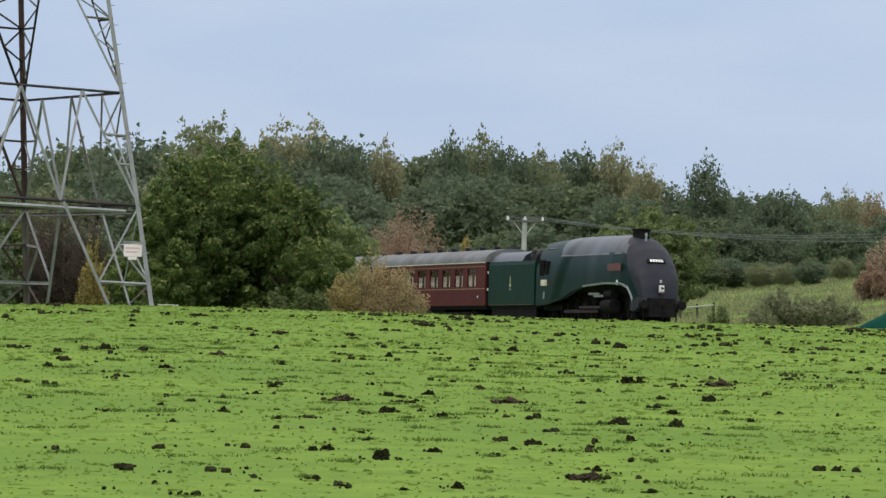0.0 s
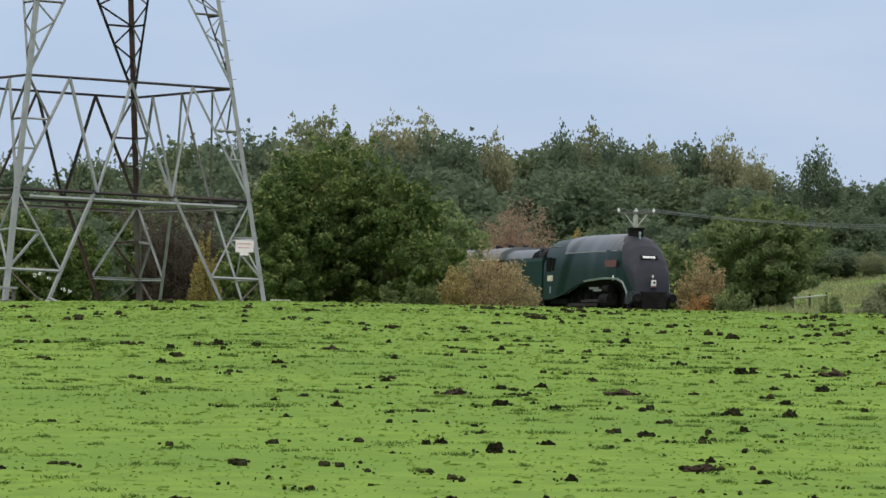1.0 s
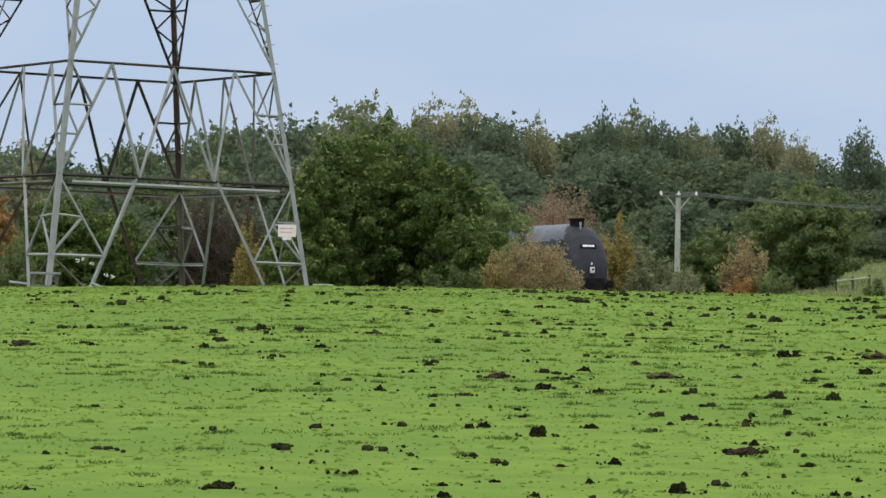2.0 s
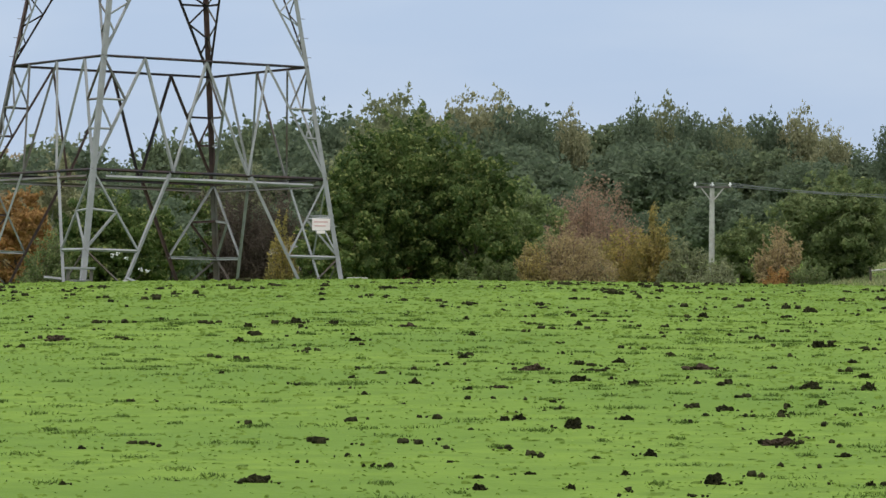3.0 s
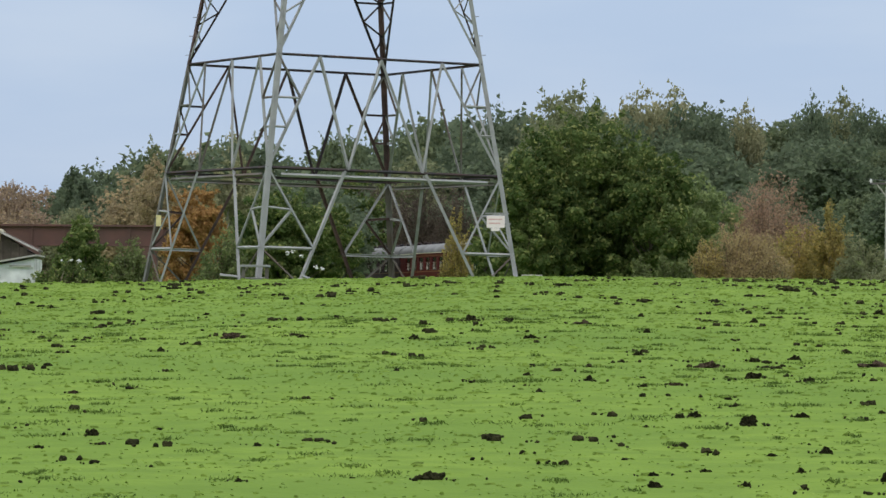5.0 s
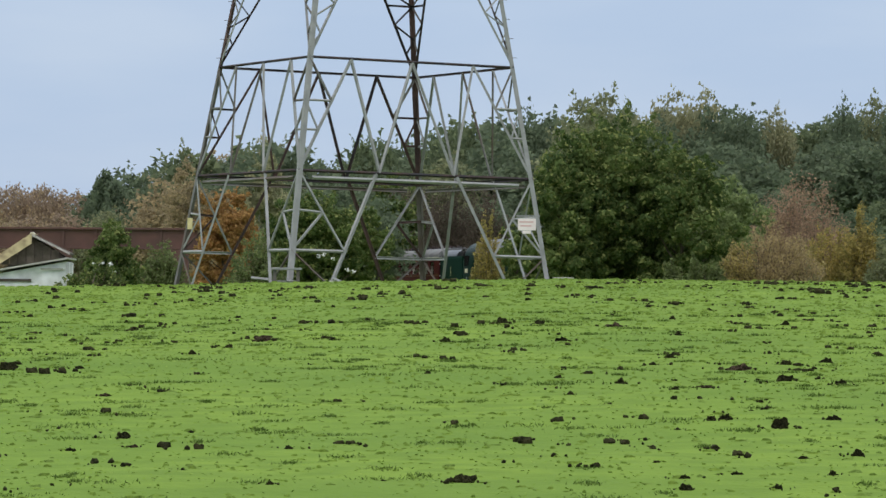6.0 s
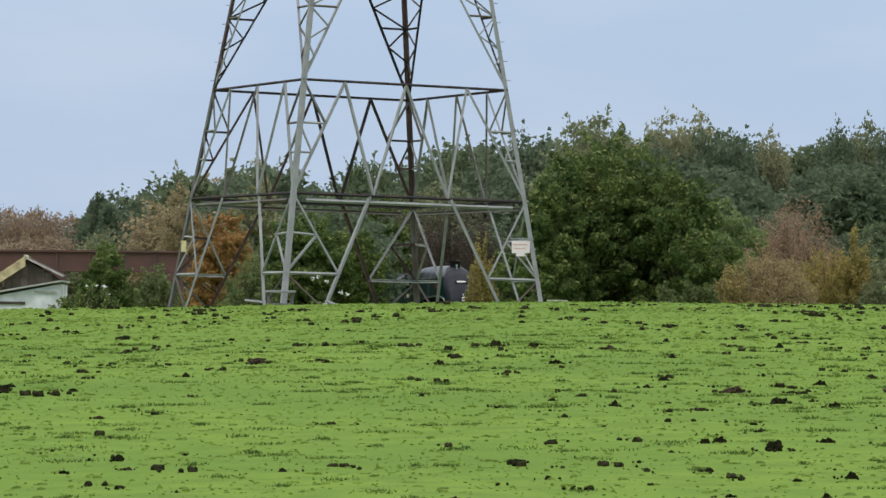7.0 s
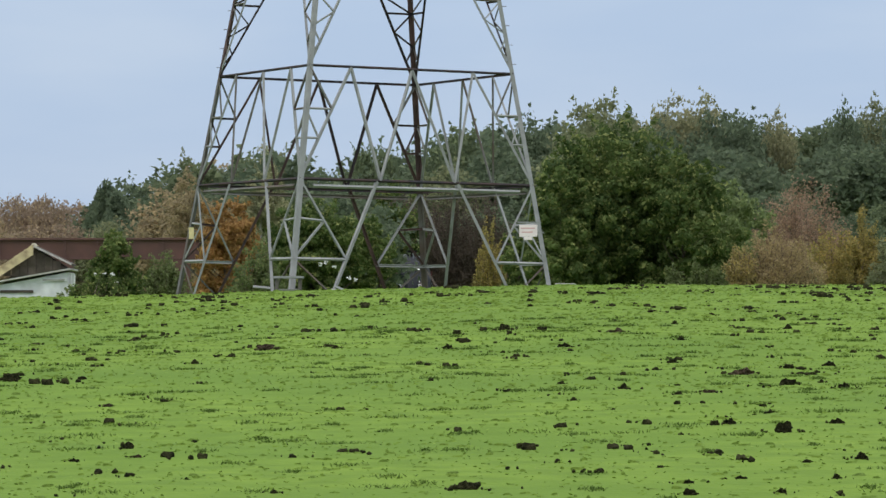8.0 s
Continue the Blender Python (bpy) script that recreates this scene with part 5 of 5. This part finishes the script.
# ---- pole and wires ----
def utility_pole():
    d = 207.0
    x, y = at(1630, d)
    g, top = gz(x, y), height_at(256, d)
    p = thing("utility_pole", "pale weathered utility pole with a crossarm, behind the railway", "utility pole")
    part("post", add_rod(bmesh.new(), (x, y, g - 0.3), (x, y, top), 0.17, 0.13, 12), POLE_WOOD, p)
    arm_z = height_at(250, d)
    part("crossarm", box(x - 0.98, x + 1.0, y - 0.17, y - 0.07, arm_z, arm_z + 0.10, 0.01), DULL_STEEL, p)
    for s in (-1, 1):
        part("arm_brace", add_rod(bmesh.new(), (x, y - 0.12, arm_z - 0.75), (x + s * 0.6, y - 0.12, arm_z), 0.035, sides=6), POLE_WOOD, p)
    for q in (-0.92, 0.0, 0.94):
        ins = add_rod(bmesh.new(), (x + q, y - 0.12, arm_z + 0.08), (x + q, y - 0.12, arm_z + 0.30), 0.06, 0.04, 8)
        add_rod(ins, (x + q, y - 0.12, arm_z + 0.16), (x + q, y - 0.12, arm_z + 0.20), 0.10, 0.09, 10)
        part("insulator", ins, WHITE, p, "white insulator")
    for k, (q, e1, u1) in enumerate(((-0.92, 268, 2600), (0.0, 276, 2600), (0.94, 258, 2600))):
        a = Vector((x + q, y - 0.12, arm_z + 0.28))
        bx, by = at(u1, 246.0)
        b = Vector((bx, by, height_at(e1 + 14, 246.0)))
        secs = []
        for i in range(25):
            t = i / 24
            c = a.lerp(b, t)
            c.z -= 4 * t * (1 - t) * 1.1
            secs.append([(c.x, c.y + 0.022 * math.cos(w), c.z + 0.022 * math.sin(w)) for w in (0, 2.1, 4.2)])
        wire = part("overhead_wire", loft(bmesh.new(), secs, close=True), WIRE, None)
        tagged(wire, "thin grey overhead wire carried by the pole", "wire", "overhead wires")


utility_pole()


# ---- sheds, bridge and bank ----
def shed():
    d = 152.0
    s = thing("shed", "low white-walled shed with a mossy yellowish gable roof", "shed")
    x0, x1 = at(6, d)[0], at(128, d)[0]
    g = gz(x1, d) - 0.4
    eave, ridge = height_at(112, d), height_at(150, d)
    xr = at(62, d)[0]
    wall = loft(bmesh.new(), [[(x0, y, g), (x1, y, g), (x1, y, height_at(106, d)), (x0, y, height_at(83, d))] for y in (d - 2.0, d + 1.2)], close=True)
    part("wall", wall, WHITE_WALL, s, "dirty white wall")
    lean = loft(bmesh.new(), [[(x0 - 0.1, y, height_at(87, d)), (x1 + 0.1, y, height_at(110, d)), (x1 + 0.1, y, height_at(113, d)), (x0 - 0.1, y, height_at(90, d))]
                              for y in (d - 2.25, d + 1.4)], close=True)
    part("lean_to_roof", lean, CONCRETE, s, "grey sheet roof")
    part("fascia", box(x0 + 0.1, x1 - 1.3, d - 2.06, d - 2.003, height_at(70, d), height_at(75, d)), TIMBER, s)
    gable = loft(bmesh.new(), [[(at(6, d)[0], y, eave - 0.6), (at(122, d)[0], y, eave), (xr, y, ridge)] for y in (d - 0.3, d + 1.4)], close=True)
    part("gable", gable, TIMBER, s, "dark boarded gable")
    for q in range(7):
        bx = xr - 1.05 + q * 0.32
        top = ridge - 0.10 - abs(bx - xr) * (0.46 if bx > xr else 0.62)
        part("gable_board", box(bx - 0.14, bx + 0.14, d - 0.33, d - 0.304, eave - 0.25, max(top, eave - 0.2), 0.004), GABLE_WOOD, s)
    left = loft(bmesh.new(), [[(xr + 0.05, y, ridge + 0.02), (xr - 0.02, y, ridge + 0.10), (at(0, d)[0], y, height_at(113, d)), (at(0, d)[0], y, height_at(109, d))]
                              for y in (d - 0.6, d + 1.5)], close=True)
    part("roof", left, MOSSY_TILE, s, "yellow mossy roof slope")
    for k in range(7):
        a, b = k / 7, (k + 1) / 7 - 0.006
        p0 = Vector((xr, 0, ridge + 0.11)).lerp(Vector((at(0, d)[0], 0, height_at(114, d))), a)
        p1 = Vector((xr, 0, ridge + 0.11)).lerp(Vector((at(0, d)[0], 0, height_at(114, d))), b)
        part("roof_sheet", loft(bmesh.new(), [[(p0.x, y, p0.z), (p0.x, y, p0.z + 0.03), (p1.x, y, p1.z + 0.05), (p1.x, y, p1.z)] for y in (d - 0.62, d + 1.52)], close=True), MOSSY_TILE, s)
    right = loft(bmesh.new(), [[(xr - 0.02, y, ridge + 0.10), (xr - 0.02, y, ridge + 0.02), (at(128, d)[0], y, height_at(119, d)), (at(128, d)[0], y, height_at(122, d))]
                               for y in (d - 0.6, d + 1.5)], close=True)
    part("roof", right, TIMBER, s, "dark roof slope")
    verge = loft(bmesh.new(), [[(xr, y, ridge + 0.12), (xr, y, ridge - 0.26), (at(0, d)[0], y, height_at(98, d)), (at(0, d)[0], y, height_at(114, d))] for y in (d - 0.72, d - 0.63)], close=True)
    part("verge", verge, MOSSY_TILE, s, "yellow mossy verge of the roof")
    part("ridge_cap", add_rod(bmesh.new(), (xr, d - 0.62, ridge + 0.1), (xr, d - 0.1, ridge + 0.1), 0.09, sides=10), CREAM, s)
    bare = loft(bmesh.new(), [[(xr, y, ridge + 0.11), (xr, y, ridge + 0.03), (at(129, d)[0], y, height_at(119, d)), (at(129, d)[0], y, height_at(122, d))] for y in (d - 0.68, d - 0.62)], close=True)
    part("verge", bare, CONCRETE, s, "pale bare verge board")
    part("corner_post", box(x0 - 0.16, x0 - 0.01, d - 2.15, d - 1.95, g, height_at(84, d), 0.01), TIMBER, s)
    part("wall_rail", box(at(85, d)[0], x1 - 0.1, d - 2.12, d - 2.06, height_at(91, d), height_at(94, d)), CONCRETE, s)


shed()


def bridge():
    d = 236.0
    x0, x1 = at(-260, d)[0], at(352, d)[0]
    z0, z1 = height_at(133, d), height_at(164, d)
    b = thing("girder_bridge", "long rusty brown plate girder bridge behind the bushes", "bridge")
    part("girder_web", box(x0, x1, d, d + 0.25, z0, z1), BRIDGE, b, "rusty brown girder")
    part("top_flange", box(x0, x1 + 0.1, d - 0.16, d + 0.4, z1 + 0.003, z1 + 0.13, 0.02), BRIDGE, b)
    part("bottom_flange", box(x0, x1, d - 0.12, d + 0.4, z0 - 0.11, z0 - 0.003, 0.02), BRIDGE, b)
    q = x1 - 0.3
    while q > x0:
        part("stiffener", box(q, q + 0.12, d - 0.10, d - 0.003, z0, z1), BRIDGE, b)
        q -= 1.95
    for u in (-240, -60, 110, 318):
        x = at(u, d)[0]
        part("pier", box(x - 0.6, x + 0.6, d - 0.1, d + 1.2, gz(x, d) - 0.5, z0 - 0.12, 0.03), BRIDGE, b, "brown pier")
    return b


bridge()


def tarp_heap():
    d = 150.0
    t = thing("sheeted_heap", "low heap under dark teal green sheeting at the field edge", "covered heap")
    x, y = at(2338, d)
    g = gz(x, y) - 0.3
    h = height_at(120, d) - g
    secs = []
    rng = random.Random(8)
    for i in range(13):
        v = -1 + i / 6
        r = 1 - abs(v) ** 1.5
        secs.append([(x + v * 2.9 + 0.03 * rng.uniform(-1, 1), y + 0.9 * math.cos(a) * (0.35 + 0.65 * r), g + h * (0.3 + 0.7 * r) * max(0, math.sin(a)) ** 0.7 + 0.02 * rng.uniform(-1, 1))
                     for a in np.linspace(0, math.pi, 13)])
    part("sheet", loft(bmesh.new(), secs, close=True), TARP, t, smooth=True)
    part("rope", add_rod(bmesh.new(), (x - 2.2, y - 0.9, g + 0.1), (x + 2.2, y - 0.92, g + 0.12), 0.02, sides=6), DULL_STEEL, t)


tarp_heap()


def bank_growth():
    """Rank dry grass over the bank behind the line."""
    rg = np.random.default_rng(77)
    n = 100000
    y = 165 + 120 * rg.random(n)
    x = (1800 + 760 * rg.random(n) - 784) / F * y
    off = (x - track_x(y)) * 0.973
    keep = (off > 5) & (off < 62) & (np.sin(x * 0.9 + np.sin(y * 0.3) * 2) + np.sin(y * 0.45) > -0.9)
    x, y = x[keep], y[keep]
    n = len(x)
    z = ground(x, y) - 0.03
    h, w = 0.08 + 0.26 * rg.random(n) ** 2, 0.03 + 0.06 * rg.random(n)
    a = rg.random(n) * math.pi
    lx, ly = rg.normal(0, 0.14, n), rg.normal(0, 0.14, n)
    v = np.stack([np.stack([x - np.cos(a) * w, y - np.sin(a) * w, z], -1), np.stack([x + np.cos(a) * w, y + np.sin(a) * w, z], -1),
                  np.stack([x + lx, y + ly, z + h], -1)], 1).reshape(-1, 3)
    tagged(new("rank_grass", raw_mesh("rank_grass", v, np.arange(n * 3).reshape(n, 3), DRY)), "rank yellowish grass on the bank behind the railway", "grass", kind="stuff")


bank_growth()


def fence():
    f = thing("wooden_fence", "short pale wooden fence on the bank behind the railway", "fence")
    ends = []
    for u in (1915, 1945, 1975):
        x, y = at(u, 222.0)
        g = gz(x, y)
        part("post", box(x - 0.06, x + 0.06, y - 0.06, y + 0.06, g - 0.3, g + 0.85, 0.01), TIMBER, f)
        ends.append(Vector((x, y - 0.08, g + 0.7)))
    for a, b in zip(ends, ends[1:]):
        part("rail", add_rod(bmesh.new(), a, b, 0.04, sides=6), POLE_WOOD, f)


fence()


# ---- clods, molehills and bare patches on the pasture ----
def clod_mesh(name, seed, tall, mat):
    """A ragged lump of crumbled earth, one metre broad, its foot sunk into the turf."""
    bm = bmesh.new()
    off = Vector((seed * 3.1, 1.7, 0.4))
    for p in bmesh.ops.create_icosphere(bm, subdivisions=3, radius=1.0)["verts"]:
        d = p.co.normalized()
        r = 0.40 + 0.22 * noise.noise(d * 1.5 + off) + 0.28 * noise.noise(d * 3.4 + off) + 0.20 * noise.noise(d * 8 + off)
        p.co = Vector((d.x * r * 1.4, d.y * r, max(-0.04, d.z * r)))
    size = [max(v.co[i] for v in bm.verts) - min(0.0, min(v.co[i] for v in bm.verts)) for i in range(3)]
    bmesh.ops.scale(bm, vec=(1 / size[0], 0.75 / size[1], tall / size[2]), verts=bm.verts)
    me = bpy.data.meshes.new(name)
    bm.to_mesh(me)
    bm.free()
    me.materials.append(mat)
    return me


def from_bearing(u, e):
    """Where the ray at bearing u and elevation e meets the field."""
    y = np.arange(22, CREST, 0.2)
    x = (u - 784) / F * y
    el = (ground(x, y) - EYE[2]) / y * F
    i = int(np.argmax(el >= e))
    return float(x[i]), float(y[i])


# bearing, elevation and breadth of the heaps: reddish dug earth, then dark clods on three parts of the field
RED_HEAPS = (
    (469, -29, 44), (189, -129, 26), (1089, 1, 36), (1314, -74, 60), (1254, -106, 26), (241, -220, 28), (1607, -71, 74), (1556, -44, 22), (1749, -205, 64),
    (1800, -193, 22), (1990, -31, 68), (1764, -203, 60), (1800, -193, 22), (1966, -118, 20))
DARK_HEAPS = (
    (88, 52, 14), (93, 27, 16), (150, 22, 18), (228, 2, 12), (420, 61, 10), (543, 47, 14), (425, 12, 14), (593, 32, 10), (655, 10, 14),
    (682, 10, 10), (409, -41, 22), (594, -26, 18), (344, -53, 18), (145, -80, 20), (22, -83, 48), (234, -109, 12), (762, -84, 16), (224, -203, 34),
    (129, -226, 24), (517, -220, 22), (329, -258, 16), (484, -284, 18), (684, -276, 16), (807, -2, 22), (794, -28, 24), (892, 6, 28), (959, 4, 26),
    (999, -25, 26), (889, -35, 14), (1194, 15, 16), (1204, -13, 16), (938, 47, 14))
MORE_HEAPS = (
    (1052, 55, 14), (1259, 31, 16), (1385, 66, 18), (1394, 6, 18), (1189, -53, 22), (1394, -64, 30), (1469, -60, 26), (1559, -48, 18), (1394, -93, 40),
    (1494, -99, 28), (1199, -110, 22), (1104, -100, 26), (1014, -119, 16), (1349, -131, 18), (1264, -164, 26), (1289, -162, 30), (1387, -178, 42), (1479, -162, 34),
    (1308, -260, 26), (1218, -268, 30), (1478, -259, 24), (1523, -226, 30), (1426, -231, 20), (1166, -238, 18), (1383, -287, 24), (1218, -290, 34), (829, -277, 60),
    (1199, -93, 14), (1084, -137, 12), (994, -90, 20), (1204, -181, 14), (1334, -146, 12))
FAR_HEAPS = (
    (1653, -144, 40), (1622, -154, 20), (1688, -178, 16), (1772, -188, 24), (1871, -224, 26), (1905, -84, 26), (1916, -106, 36), (1830, -132, 24), (1759, -148, 22),
    (1741, -68, 24), (1809, -104, 50), (1616, 22, 30), (1803, 34, 22), (1662, -10, 18), (1824, -29, 36), (1917, -277, 24), (1638, -276, 44), (1970, -59, 36),
    (1899, -82, 18), (1900, -131, 16), (1843, -29, 26), (1811, 33, 24), (1725, 12, 14), (1944, 3, 10), (1884, -58, 24), (2047, -93, 20), (1871, -225, 22),
    (1942, -224, 16), (1754, -186, 20), (1779, -148, 10), (1928, 56, 16), (1984, 69, 18))


def field_clods():
    dark = [clod_mesh("soil_clod", k, 0.42 + 0.05 * (k % 4), SOIL) for k in range(9)]
    red = [clod_mesh("mole_hill", 20 + k, 0.34, RED_SOIL) for k in range(4)]
    rng = random.Random(21)
    for redish, heaps in ((True, RED_HEAPS), (False, DARK_HEAPS), (False, MORE_HEAPS), (False, FAR_HEAPS)):
        for k, (u, e, w) in enumerate(heaps):
            x, y = from_bearing(u, e - 3)
            s = 0.95 * w / F * y
            o = new("mole_hill" if redish else "soil_clod", (red if redish else dark)[k % (4 if redish else 9)])
            o.matrix_basis = Matrix.Translation((x, y, gz(x, y) - 0.01)) @ Euler((0, 0, rng.uniform(-0.5, 0.5) + math.pi * (k % 2))).to_matrix().to_4x4() \
                @ Matrix.Diagonal((s, s * 0.8, min(s, 0.12 + 0.5 * s) * rng.uniform(0.85, 1.2), 1))
            tagged(o, "low heap of reddish brown dug earth on the grass" if redish else "dark clod of earth lying on the grass",
                   "molehill" if redish else "clod", "heaps of earth on the pasture")
    # scattered small clods
    rg = np.random.default_rng(31)
    verts, faces, n0 = [], [], 0
    base = []
    for k in range(10):
        bm = bmesh.new()
        bmesh.ops.create_icosphere(bm, subdivisions=1 + k // 5, radius=0.5, matrix=Matrix.Diagonal((1, 1, 0.6, 1)))
        for p in bm.verts:
            p.co += noise.noise_vector(p.co * 3 + Vector((k * 5, 1, 2))) * 0.26 + noise.noise_vector(p.co * 7 + Vector((k, 4, 2))) * 0.14
        bm.verts.ensure_lookup_table()
        base.append((np.array([v.co[:] for v in bm.verts]), np.array([[v.index for v in f.verts] for f in bm.faces])))
        bm.free()
    def crumb(x, y, s):
        nonlocal n0
        v, f = base[int(rg.random() * 5) + (5 if s > 0.06 else 0)]
        a = rg.random() * 6.28
        c, sn = math.cos(a), math.sin(a)
        r = np.array([[c, -sn, 0], [sn, c, 0], [0, 0, 1]])
        verts.append((v * s * np.array([1.3, 0.9, 1.1 + 0.9 * rg.random()])) @ r.T + np.array([x, y, gz(x, y) + 0.008]))
        faces.append(f + n0)
        n0 += len(v)

    for u, e, w in RED_HEAPS + DARK_HEAPS + MORE_HEAPS + FAR_HEAPS:
        x, y = from_bearing(u, e - 3)
        s = w / F * y
        for q in range(3 + int(w / 6)):
            crumb(x + rg.normal() * 0.62 * s, y + rg.normal() * 0.6 * s, (0.05 + 0.16 * rg.random() ** 1.5) * min(s, 0.3))
    count = 0
    while count < 700:
        y = 24 + (CREST - 25) * rg.random() ** 0.75
        u = -150 + 2600 * rg.random()
        x = (u - 784) / F * y
        dens = 0.22 + 0.65 * (noise.noise(Vector((x * 0.16, y * 0.10, 3.7))) > 0.0) + 0.4 * smooth(1100, 1500, u)
        if rg.random() * 1.5 > dens:
            continue
        count += 1
        big = (0.6 + 0.85 * rg.random() ** 1.6) * (0.35 + y / 75)
        for q in range(2 + int(rg.random() * 4)):
            crumb(x + rg.normal() * 0.09 * big, y + rg.normal() * 0.14 * big, (0.022 + 0.070 * rg.random() ** 2.0) * big)
    tagged(new("small_clods", raw_mesh("small_clods", np.concatenate(verts), np.concatenate(faces), SOIL)),
           "small dark clods of earth scattered over the grass", "clods", kind="stuff")


field_clods()


def rough_tufts():
    """Darker tussocks of rank grass left by the grazing."""
    rg = np.random.default_rng(51)
    out = []
    for q in range(430):
        y = 24 + 48 * rg.random() ** 0.9
        x = (-150 + 2600 * rg.random() - 784) / F * y
        k = 70 + int(90 * rg.random())
        wide = 0.04 + 0.16 * rg.random() ** 2
        px, py = x + rg.normal(0, wide, k) * (0.4 + y / 70), y + rg.normal(0, 0.10, k)
        h = (0.008 + 0.040 * rg.random(k)) * (0.5 + y / 90)
        w = (0.004 + 0.008 * rg.random(k)) * (0.5 + y / 60)
        a = rg.random(k) * math.pi
        z = ground(px, py) - 0.01
        lx, ly = rg.normal(0, 0.02, k), rg.normal(0, 0.02, k)
        out.append(np.stack([np.stack([px - np.cos(a) * w, py - np.sin(a) * w, z], -1), np.stack([px + np.cos(a) * w, py + np.sin(a) * w, z], -1),
                             np.stack([px + lx, py + ly, z + h], -1)], 1))
    v = np.concatenate(out).reshape(-1, 3)
    tagged(new("rough_grass", raw_mesh("rough_grass", v, np.arange(len(v)).reshape(-1, 3), ROUGH_GRASS)),
           "dark green tussocks of rank grass on the pasture", "grass", kind="stuff")


rough_tufts()


def footing_rubble():
    """Loose rails and boards lying at the feet of the pylon."""
    for name, lab, u, e, w, h in (("concrete_slab", "pale concrete slab on the grass beside the pylon", 1000, 86, 0.62, 0.06),
                                  ("wooden_board", "weathered board lying at the pylon foot", 600, 82, 0.5, 0.06)):
        d = 119.0
        x, y = at(u, d)
        z = gz(x, y)
        part_ = part(name, box(x - w / 2, x + w / 2, y - 0.3, y + 0.3, z - 0.05, z + 0.02 + h, 0.02), CONCRETE)
        tagged(part_, lab, "slab" if "slab" in name else "board")


footing_rubble()


def trough():
    d = 118.4
    x, y = at(510, d)
    z = height_at(95, d)
    t = thing("feed_trough", "flat grey metal trough on short legs beside the pylon foot", "trough")
    part("tray", box(x - 0.46, x + 0.46, y - 0.2, y + 0.2, z, z + 0.07, 0.02), STEEL, t)
    for s in (-0.35, 0.35):
        part("leg", box(x + s - 0.05, x + s + 0.05, y - 0.12, y + 0.12, gz(x, y) - 0.05, z - 0.003), DULL_STEEL, t)
    for u0, u1, e0, e1 in ((447, 478, 80, 77), (592, 620, 80, 68)):
        a, b = Vector((*at(u0, d), height_at(e0, d))), Vector((*at(u1, d), height_at(e1, d)))
        o = part("loose_bar", angle_bar(bmesh.new(), a, b, 0.07, Vector((0, 1, 0.3))), STEEL)
        tagged(o, "loose grey steel bar lying by the pylon foot", "steel bar")


trough()


# ---- what moves ----
def motions():
    steps = [q / 2 for q in range(17)]
    lengths = ((loco, 0.0, 12.1), (tend, 12.35, 6.35), (coach_a, 18.95, 17.3), (coach_b, 36.7, 17.3))
    for ob, start, length in lengths:
        walk(ob, [(t, on_line(gone(t) + start, length)) for t in steps])
    fine = [q / 15 for q in range(121)]
    finest = [q / 30 for q in range(241)]
    for sets_ in (loco_wheels, tend_wheels, coach_a_wheels, coach_b_wheels):
        for w in sets_:
            y, r = w.location.y, w.location.z
            rows = fine if r > 0.9 else finest
            walk(w, [(t, Matrix.Translation((0, y, r)) @ Euler(((gone(t) - gone(0)) / r, 0, 0)).to_matrix().to_4x4()) for t in rows])


motions()
